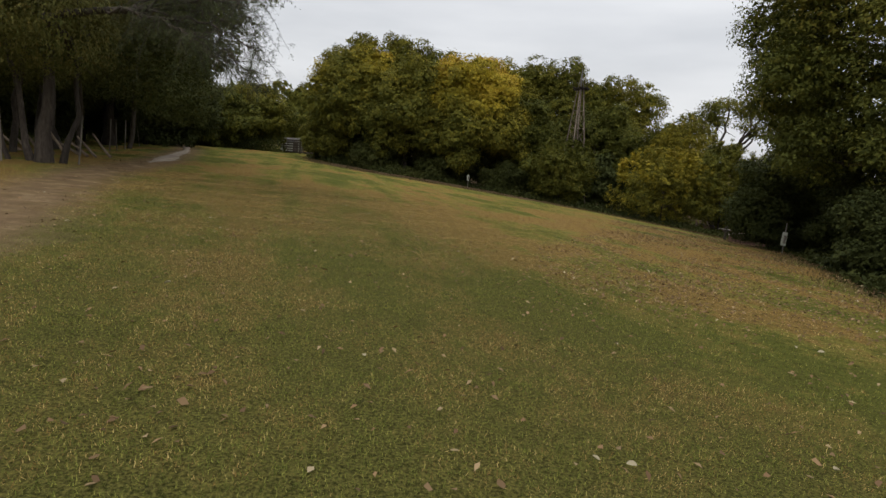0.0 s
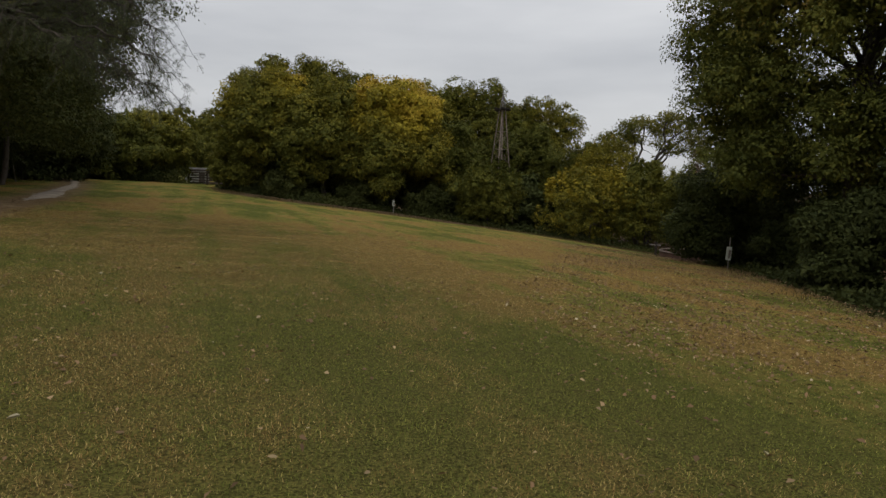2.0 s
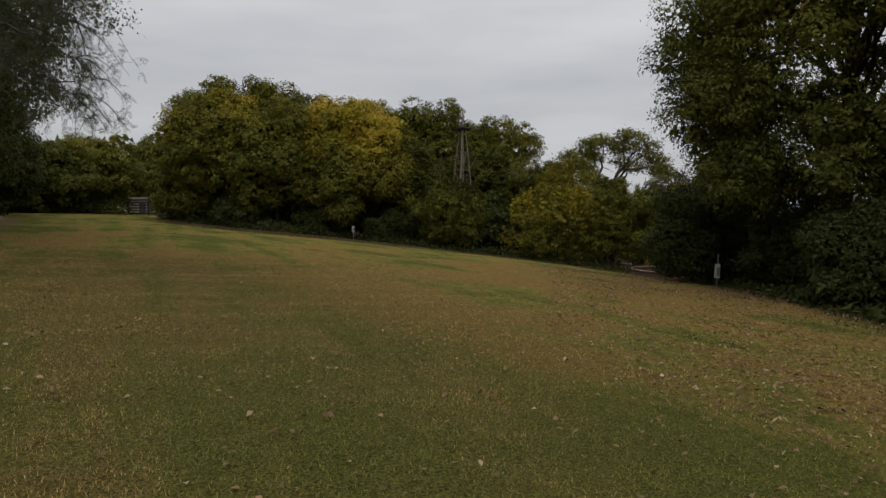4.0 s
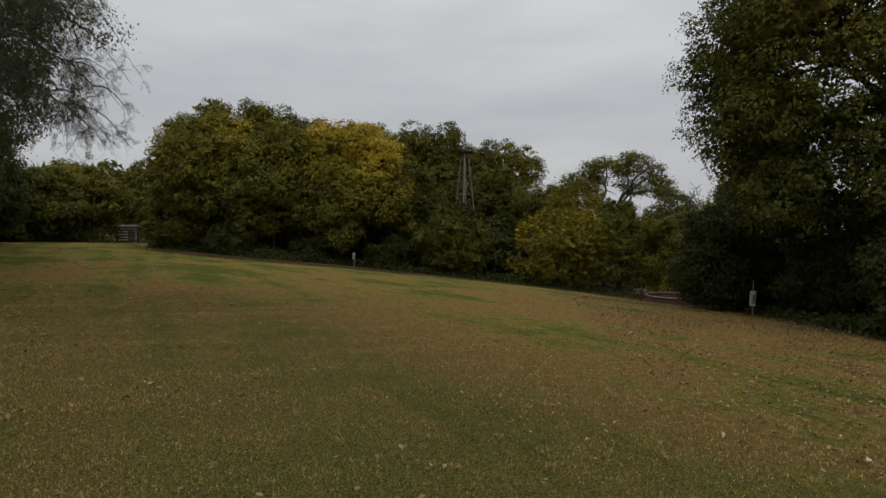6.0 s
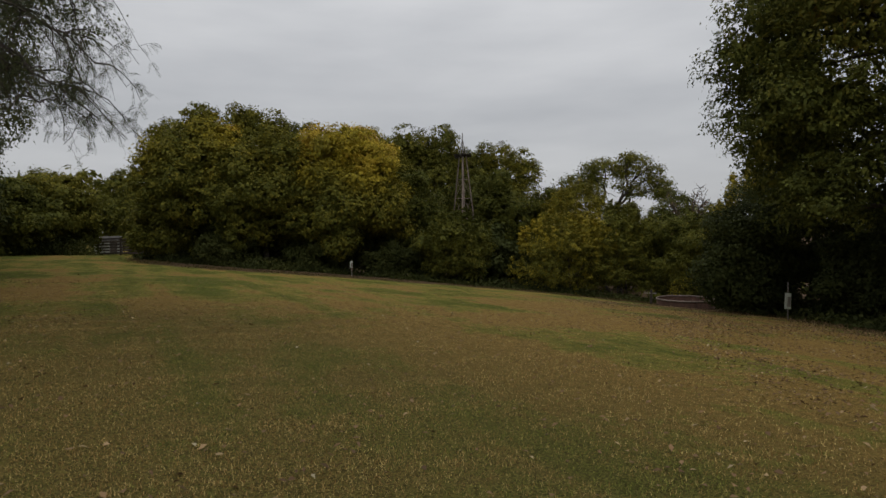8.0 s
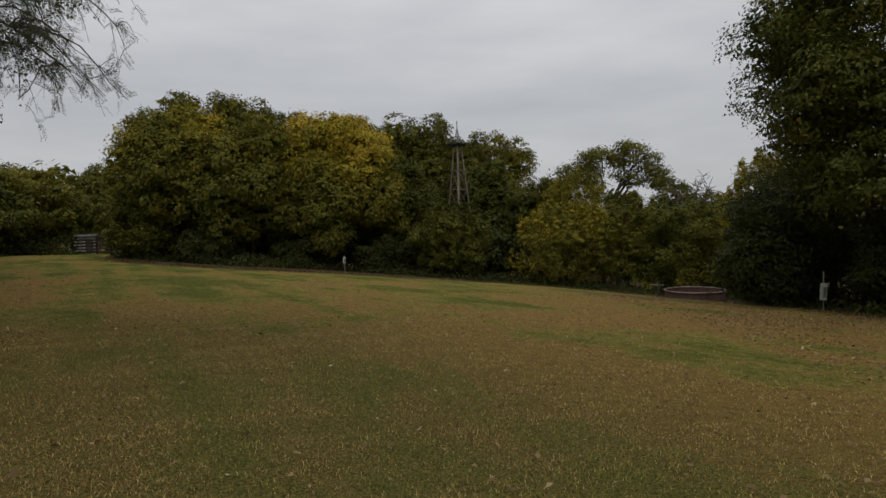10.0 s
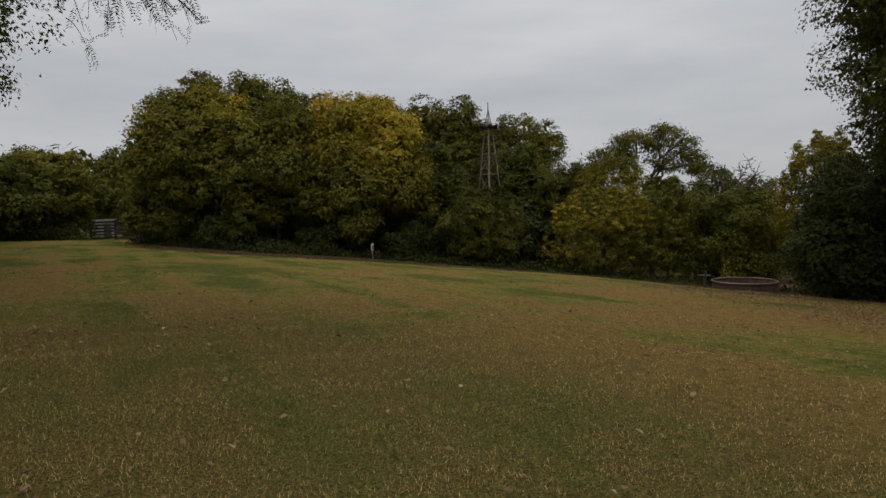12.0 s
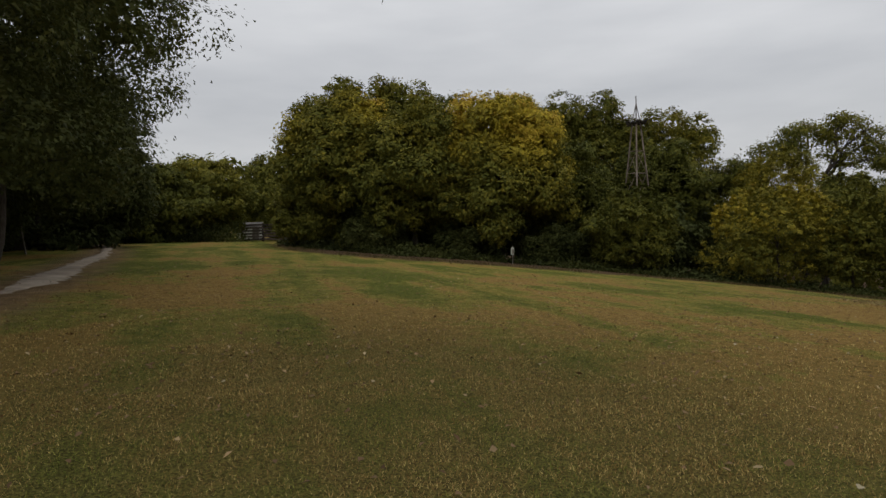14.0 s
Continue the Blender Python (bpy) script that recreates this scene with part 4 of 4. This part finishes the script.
# ---- undergrowth along the thicket and under the trees ----
def undergrowth():
    """Tangled low growth, leaves and dry stalks, from the mown edge inwards."""
    rng = np.random.default_rng(121)
    pos, out, tn = [], [], []
    line = np.array(THICKET_EDGE)
    seg = np.concatenate([[0], np.cumsum(np.hypot(*np.diff(line, axis=0).T))])
    n = 3600
    s = rng.uniform(0, seg[-1], n)
    x, y = np.interp(s, seg, line[:, 0]), np.interp(s, seg, line[:, 1])
    tx = np.interp(s + 0.5, seg, line[:, 0]) - np.interp(s - 0.5, seg, line[:, 0])
    ty = np.interp(s + 0.5, seg, line[:, 1]) - np.interp(s - 0.5, seg, line[:, 1])
    ln = np.hypot(tx, ty) + 1e-6
    w = rng.uniform(0.1, 3.2, n)
    x, y = x + ty / ln * w, y - tx / ln * w
    clear = np.hypot(x - 19.3, y - 37.5) > 2.3
    x, y, w, n = x[clear], y[clear], w[clear], int(clear.sum())
    hgt = (0.2 + 0.28 * np.minimum(w, 2.2)) * rng.uniform(0.5, 1.3, n)
    hgt *= 0.75 + 0.5 * noise3(np.stack([x, y, 0 * x], 1), 0.8, 7)
    # the shaded floor under the trees along the track
    m = 700
    yy = rng.uniform(22, 56, m)
    xx = np.interp(yy, [14, 22, 32, 45, 56], [-16.5, -18.5, -21.5, -26.5, -31]) - rng.uniform(0, 6, m)
    x, y, hgt = np.concatenate([x, xx]), np.concatenate([y, yy]), np.concatenate([hgt, rng.uniform(0.3, 1.3, m)])
    # and below the far trees
    k = 800
    s2 = rng.random(k)
    x = np.concatenate([x, -30 + 12 * s2 + rng.normal(0, 0.5, k)])
    y = np.concatenate([y, 50 + 10.5 * s2 + rng.uniform(0, 3, k)])
    hgt = np.concatenate([hgt, rng.uniform(0.5, 1.7, k)])
    per = 12
    base = np.stack([x, y, ground_z(x, y)], 1)
    p = np.repeat(base, per, 0) + np.stack([rng.normal(0, 0.28, len(x) * per), rng.normal(0, 0.28, len(x) * per), rng.random(len(x) * per) * np.repeat(np.maximum(hgt, 0.1), per)], 1)
    o = unit(rng.normal(0, 1, (len(p), 3)) + [0, 0, 0.5])
    v = leaf_quads(rng, p, o, 0.2, 0.1, 0.2)
    # the low base tint paints in shade at the foot of the trees
    t = np.repeat(np.clip(0.16 + 0.2 * noise3(base, 0.7, 4) + rng.normal(0, 0.06, len(base)), 0, 0.75), per * 4)
    tagged(new("undergrowth", mesh_from("undergrowth", v, np.arange(len(v)), 4, DARK_SHADED_LEAF, t)), "dark tangled undergrowth along the thicket's edge", "undergrowth", kind="stuff")


undergrowth()


def dry_fringe():
    """Unmown dry grass where the mower turns back at the thicket."""
    rng = np.random.default_rng(131)
    line = np.array(MOWN_EDGE)
    seg = np.concatenate([[0], np.cumsum(np.hypot(*np.diff(line, axis=0).T))])
    n = 26000
    s = rng.uniform(0, seg[-1], n)
    tx = np.interp(s + 0.5, seg, line[:, 0]) - np.interp(s - 0.5, seg, line[:, 0])
    ty = np.interp(s + 0.5, seg, line[:, 1]) - np.interp(s - 0.5, seg, line[:, 1])
    ln = np.hypot(tx, ty) + 1e-6
    w = rng.normal(0.5, 0.75, n)
    x, y = np.interp(s, seg, line[:, 0]) + ty / ln * w, np.interp(s, seg, line[:, 1]) - tx / ln * w
    thick = np.clip(0.55 + 0.6 * noise3(np.stack([x, y, 0 * x], 1), 0.45, 17), 0, 1) + (y < 20) * 0.1
    keep = rng.random(n) < thick
    x, y = x[keep], y[keep]
    n = len(x)
    h = rng.uniform(0.05, 0.17, n)
    a = rng.uniform(0, 6.28, n)
    b = np.stack([x, y, ground_z(x, y) - 0.02], 1)
    sd = np.stack([np.cos(a), np.sin(a), 0 * a], 1) * 0.009
    ben = rng.normal(0, 0.3, (n, 2)) * h[:, None]
    mid = b + np.concatenate([ben * 0.35, (h * 0.6)[:, None]], 1)
    tip = b + np.concatenate([ben, h[:, None]], 1)
    v = np.stack([b - sd, b + sd, mid + sd * 0.7, tip], 1).reshape(-1, 3)
    t = np.repeat(np.clip(rng.normal(0.55, 0.25, n), 0, 1), 4)
    tagged(new("dry_grass", mesh_from("dry_grass", v, np.arange(len(v)), 4, REED, t)), "long dry grass at the foot of the thicket", "grass", kind="stuff")


dry_fringe()


# ---- the windmill tower ----
def windmill_tower():
    x, y = 9.8, 50.2
    t = thing("windmill_tower", x, y, "bare iron windmill tower with a ragged wooden platform and no wheel", "tower", turn=math.degrees(math.atan2(-36.8, -15.1)))
    low, deck, tip = -0.2, 9.55, 11.25
    half = lambda z: 1.32 - (1.32 - 0.24) * z / deck
    ang = [k * math.pi / 2 for k in range(4)]
    at = lambda k, z: Vector((math.cos(ang[k]) * half(z), math.sin(ang[k]) * half(z), z))
    for k in range(4):
        bm = bmesh.new()
        beam(bm, at(k, low), at(k, deck), 0.046, 4)
        part("leg", bm, RUSTY_IRON, t)
        bm = bmesh.new()
        beam(bm, at(k, deck), (0, 0, tip - 0.45), 0.026, 4)
        part("mast_stay", bm, IRON, t)
    levels = [1.6, 3.3, 4.9, 6.4, 7.8]
    for i, z in enumerate(levels):
        for k in range(4):
            bm = bmesh.new()
            beam(bm, at(k, z), at((k + 1) % 4, z), 0.014, 4)
            part("girt", bm, RUSTY_IRON, t)
            if i + 1 < len(levels):
                bm = bmesh.new()
                beam(bm, at(k, z), at((k + 1) % 4, levels[i + 1]), 0.008, 4)
                beam(bm, at((k + 1) % 4, z), at(k, levels[i + 1]), 0.008, 4)
                part("brace", bm, RUSTY_IRON, t)
    bm = bmesh.new()
    beam(bm, (0, 0, deck - 0.3), (0, 0, tip), 0.045, 6, 0.03)
    part("mast", bm, IRON, t)
    bm = bmesh.new()
    beam(bm, (0, 0, 1.0), (0, 0, deck), 0.012, 6)
    part("pump_rod", bm, IRON, t)
    rng = random.Random(7)
    for k in range(9):
        bm = bmesh.new()
        box(bm, (rng.uniform(1.05, 1.45), 0.12, 0.05), pose(rng.uniform(-0.08, 0.08), -0.56 + 0.14 * k, deck + 0.03 + rng.uniform(0, 0.05), 6 + rng.uniform(-5, 5), rng.uniform(-6, 6), rng.uniform(-4, 4)))
        part("platform_board", bm, DARK_WOOD, t)
    for s in (-1, 1):
        bm = bmesh.new()
        box(bm, (0.07, 1.2, 0.08), pose(0.35 * s, 0, deck - 0.05, 5, 0, 0))
        part("platform_bearer", bm, DARK_WOOD, t)


windmill_tower()


# ---- the stock tank ----
def stock_tank():
    cx, cy, r, h = 19.25, 37.4, 1.57, 0.6
    base = gz(cx - 0.85, cy + 0.65)
    t = thing("stock_tank", cx, cy, "round rusted steel stock tank with a pale worn rim", "tank", z=base - 0.26)
    seg = 56
    bm = bmesh.new()
    prof = [(r, -0.5), (r, 0.22), (r + 0.025, 0.25), (r, 0.28), (r, h + 0.1), (r - 0.02, h + 0.1), (r - 0.02, 0.12)]
    rings = [[bm.verts.new((math.cos(2 * math.pi * i / seg) * a, math.sin(2 * math.pi * i / seg) * a, b)) for i in range(seg)] for a, b in prof]
    for p, q in zip(rings[:-1], rings[1:]):
        for i in range(seg):
            bm.faces.new((p[i], p[(i + 1) % seg], q[(i + 1) % seg], q[i]))
    part("wall", bm, RUST, t, smooth=True)
    bm = bmesh.new()
    sec = 8
    ring = [[bm.verts.new((math.cos(2 * math.pi * i / seg) * (r + 0.045 * math.cos(2 * math.pi * j / sec)), math.sin(2 * math.pi * i / seg) * (r + 0.045 * math.cos(2 * math.pi * j / sec)), h + 0.12 + 0.045 * math.sin(2 * math.pi * j / sec))) for j in range(sec)] for i in range(seg)]
    for i in range(seg):
        for j in range(sec):
            bm.faces.new((ring[i][j], ring[(i + 1) % seg][j], ring[(i + 1) % seg][(j + 1) % sec], ring[i][(j + 1) % sec]))
    part("rim", bm, RIM, t, "pale worn rolled rim", True)
    bm = bmesh.new()
    bmesh.ops.create_circle(bm, cap_ends=True, segments=seg, radius=r - 0.01, matrix=pose(0, 0, 0.2))
    part("bottom", bm, SILT, t, "dark silted bottom")


stock_tank()


def tank_post():
    t = thing("wooden_post", 17.9, 38.75, "weathered wooden post with a short pipe, beside the stock tank", "post")
    bm = bmesh.new()
    beam(bm, (0, 0, -0.3), (0.02, 0, 0.86), 0.085, 9, 0.075)
    part("post", bm, DARK_WOOD, t)
    bm = bmesh.new()
    beam(bm, (-0.42, 0.05, 0.68), (0.3, -0.1, 0.64), 0.028, 8)
    part("pipe", bm, IRON, t, "short rusty pipe")


tank_post()


def weed(x, y, seed):
    rng = np.random.default_rng(seed)
    t = thing("weed", x, y, "slender yellow-leaved weed rising behind the stock tank", "plant")
    for k in range(5):
        q = bent((0, 0, -0.05), (rng.uniform(-0.3, 0.9), rng.uniform(-0.3, 0.3), rng.uniform(1.0, 1.7)), 8, rng, 0.05, 0.2)
        link("stem", tubes_mesh("stem", [tube(q, np.linspace(0.014, 0.004, 8), 4)], TWIG), t)
        p = q[rng.integers(3, 8, 46)] + rng.normal(0, 0.11, (46, 3))
        v = leaf_quads(rng, p, unit(rng.normal(0, 1, (46, 3))), 0.13, 0.06)
        spray = crown_object("spray", v, np.repeat(rng.uniform(0.45, 0.72, 46), 4), LEAF, t, "", 4)
        spray["kind"] = "stuff"


weed(19.9, 39.6, 141)


# ---- marker posts ----
def marker(x, y, h, panel_w, panel_h, panel_z, label, face):
    t = thing("marker_post", x, y, label, "sign", "trail markers on posts", turn=face)
    bm = bmesh.new()
    beam(bm, (0, 0, -0.3), (0.01, 0, h), 0.02, 8)
    part("post", bm, IRON, t, "thin dark metal post")
    bm = bmesh.new()
    box(bm, (panel_w, 0.035, panel_h), pose(0, -0.04, panel_z, 2, 2, 0))
    p = part("panel", bm, PALE_PLASTIC, t, "faded pale panel")
    bm = bmesh.new()
    box(bm, (panel_w * 0.5, 0.006, panel_h * 0.62), pose(panel_w * 0.18, -0.062, panel_z - panel_h * 0.05, 2, 2, 0))
    part("notice", bm, GREY_WOOD, p, "stained grey notice, too worn to read")
    for s in (-1, 1):
        bm = bmesh.new()
        box(bm, (0.06, 0.05, 0.03), pose(0, -0.02, panel_z + s * panel_h * 0.4))
        part("clamp", bm, IRON, t)


marker(13.95, 24.85, 1.32, 0.2, 0.56, 0.66, "pale narrow marker panel on a thin metal post before dark shrubs", -38)
marker(1.1, 46.9, 1.02, 0.17, 0.42, 0.72, "small white marker panel on a post at the thicket's edge", -10)


# ---- fence and shed at the upper end ----
def rail_fence():
    rng = random.Random(3)
    t = thing("rail_fence", -16.2, 65.6, "dark timber rail fence closing the field's upper corner", "fence", turn=4)
    for k in range(4):
        bm = bmesh.new()
        beam(bm, (-2.6 + 1.75 * k, 0, -0.3 + 0.0), (-2.6 + 1.75 * k, rng.uniform(-0.04, 0.04), 1.62), 0.09, 8, 0.08)
        part("post", bm, FENCE_WOOD, t)
    for k in range(3):
        for i in range(6):
            bm = bmesh.new()
            box(bm, (1.72, 0.05, 0.14), pose(-1.72 + 1.75 * k, -0.11, 0.22 + 0.25 * i, rng.uniform(-2, 2), rng.uniform(-1.2, 1.2), 0))
            part("rail", bm, FENCE_WOOD, t)


rail_fence()


def shed():
    t = thing("shed", -19.2, 70.0, "small white shed half hidden by leaves", "shed", turn=5)
    bm = bmesh.new()
    box(bm, (2.2, 1.8, 1.4), pose(0, 0, 0.55))
    part("wall", bm, WHITE, t)
    for s in (-1, 1):
        bm = bmesh.new()
        box(bm, (2.4, 1.12, 0.05), pose(0, 0.5 * s, 1.44, -20 * s, 0, 0))
        part("roof", bm, ROOF, t, "dull sheet-metal roof")
    bm = bmesh.new()
    box(bm, (0.6, 0.05, 1.1), pose(0.6, -0.92, 0.56))
    part("door", bm, GREY_WOOD, t, "grey plank door")


shed()


# ---- timber among the trunks by the track ----
def leaning_poles():
    rng = np.random.default_rng(151)
    x0, y0 = -14.9, 22.6
    t = thing("pole_stack", x0, y0, "barkless poles leaning against the trees by the track", "timber")
    for k in range(9):
        bx = -1.6 + 0.42 * k + rng.uniform(-0.1, 0.1)
        a = (bx, rng.uniform(-0.2, 0.2), 0.03)
        e = (bx - rng.uniform(0.9, 1.7), 0.5 + rng.uniform(-0.2, 0.2), rng.uniform(0.55, 1.15))
        link("pole", tubes_mesh("pole", [tube(bent(a, e, 6, rng, 0, 0.05), np.linspace(0.055, 0.035, 6), 7)], PALE_WOOD), t)


leaning_poles()


def stakes():
    first = None
    rng = random.Random(8)
    for x, y in ((-13.2, 17.2), (-12.0, 18.9), (-15.2, 17.8), (-16.4, 28.2), (-17.3, 30.4), (-19.4, 35.4), (-20.7, 39.0), (-18.0, 32.4)):
        if first is None:
            first = thing("stake", x, y, "thin grey upright stake among the trunks", "post", "stakes along the track")
            bm = bmesh.new()
            beam(bm, (0, 0, -0.25), (0.02, 0.01, 1.55), 0.028, 7, 0.022)
            part("pole", bm, GREY_WOOD, first)
        else:
            copy_thing(first, pose(x, y, gz(x, y), rng.uniform(-4, 4), rng.uniform(-5, 5), rng.uniform(0, 180)))


stakes()


def slim_trunks():
    """Bare stems of the shaded row."""
    rng = np.random.default_rng(161)
    for x, y, r in ((-14.2, 17.4, 0.09), (-16.0, 21.4, 0.13), (-18.6, 33.8, 0.14), (-22.6, 43.4, 0.18), (-19.6, 31.0, 0.11), (-15.6, 24.6, 0.1), (-17.6, 19.2, 0.16)):
        t = thing("slim_tree", x, y, "slim bare-stemmed tree in the shaded row", "tree", "slim stems in the shade")
        p = bent((0, 0, -0.2), (rng.uniform(-0.6, 0.6), rng.uniform(-0.6, 0.6), rng.uniform(5.0, 6.2)), 9, rng, 0, 0.12)
        link("trunk", tubes_mesh("trunk", [tube(p, np.linspace(r, r * 0.5, 9), 8)], BARK), t)
        c = p[-1] + rng.normal(0, 0.8, (6, 3))
        v, tn = crown(rng, c, np.full((6, 3), 0.7), 3600, 0.09, 0.06, 12, 0.18, (0.2, 0.08), 0.0, 5)
        crown_object("crown", v, tn, DARK_SHADED_LEAF, t)


slim_trunks()


# ---- fallen leaves ----
def leaf_mesh(seed):
    """One curled leaf, about 7 cm long."""
    rng = np.random.default_rng(seed)
    n = 7
    u = np.linspace(0, 1, n)
    w = 0.024 * np.sin(np.pi * np.clip(u * 0.94 + 0.03, 0, 1)) ** 0.7 * rng.uniform(0.8, 1.3)
    curl = rng.uniform(0.1, 0.3)
    L = 0.085
    z = 0.012 + curl * L * (u - 0.5) ** 2 * 1.6
    cup = rng.uniform(0.2, 0.9)
    mid = np.stack([u * L - L / 2, 0 * u, z], 1)
    v = np.concatenate([mid, mid + np.stack([0 * u, w, w * cup], 1), mid + np.stack([0 * u, -w, w * cup * 0.7], 1)])
    q = []
    for i in range(n - 1):
        q += [i, i + 1, n + i + 1, n + i, i + 1, i, 2 * n + i, 2 * n + i + 1]
    return v, q


def fallen_leaves():
    rng = np.random.default_rng(171)
    meshes = []
    for k, tn in enumerate((0.3, 0.5, 0.62, 0.75, 0.92, 0.68)):
        v, q = leaf_mesh(k)
        meshes.append(mesh_from("fallen_leaf", v, q, 4, DRY_LEAF, np.full(len(v), tn)))
    x = rng.uniform(-9.5, 6.5, 260)
    y = rng.uniform(2.2, 24, 260)
    for i in range(260):
        ob = new("fallen_leaf", meshes[i % len(meshes)])
        s = rng.uniform(0.45, 0.8)
        ob.matrix_world = pose(x[i], y[i], gz(x[i], y[i]) + 0.025, rng.uniform(-14, 14), rng.uniform(-14, 14), rng.uniform(0, 360)) @ Matrix.Scale(s, 4)
        tagged(ob, "dry curled fallen leaf lying on the grass", "leaf", "fallen leaves on the grass")


def leaf_litter():
    """Brown leaves that have gathered down the slope, and scraps over the field."""
    rng = np.random.default_rng(181)
    n1, n2 = 30000, 15000
    u = rng.random(n1) ** 1.3
    s = rng.uniform(7, 32, n1)
    ex = np.interp(s, [7, 13, 16.5, 21, 25, 29.5, 34], [9.0, 9.6, 11.2, 13.0, 14.8, 15.6, 17.5])
    x = np.concatenate([ex + 0.8 - u * 8.5, rng.uniform(-13, 12, n2)])
    y = np.concatenate([s + rng.normal(0, 0.3, n1), rng.uniform(1.5, 36, n2)])
    p = np.stack([x, y, 0 * x], 1)
    keep = rng.random(len(x)) < np.clip(0.6 + 0.6 * noise3(p, 0.6, 12), 0.05, 1)
    x, y = x[keep], y[keep]
    n = len(x)
    pos = np.stack([x, y, ground_z(x, y) + 0.022 + rng.random(n) * 0.015], 1)
    a = rng.uniform(0, 6.28, n)
    d = np.stack([np.cos(a), np.sin(a), rng.normal(0, 0.25, n)], 1)
    sd = np.stack([-np.sin(a), np.cos(a), rng.normal(0, 0.35, n)], 1)
    L, W = rng.uniform(0.028, 0.075, n)[:, None], rng.uniform(0.009, 0.022, n)[:, None]
    up = np.array([0, 0, 0.012])
    v = np.stack([pos, pos + d * L * 0.5 + sd * W + up, pos + d * L + up * 0.6, pos + d * L * 0.5 - sd * W + up], 1).reshape(-1, 3)
    t = np.repeat(np.clip(rng.normal(0.3, 0.24, n), 0, 0.82), 4)
    tagged(new("leaf_litter", mesh_from("leaf_litter", v, np.arange(len(v)), 4, DRY_LEAF, t)), "scattered dry brown leaves in the grass", "leaves", kind="stuff")


leaf_litter()
fallen_leaves()
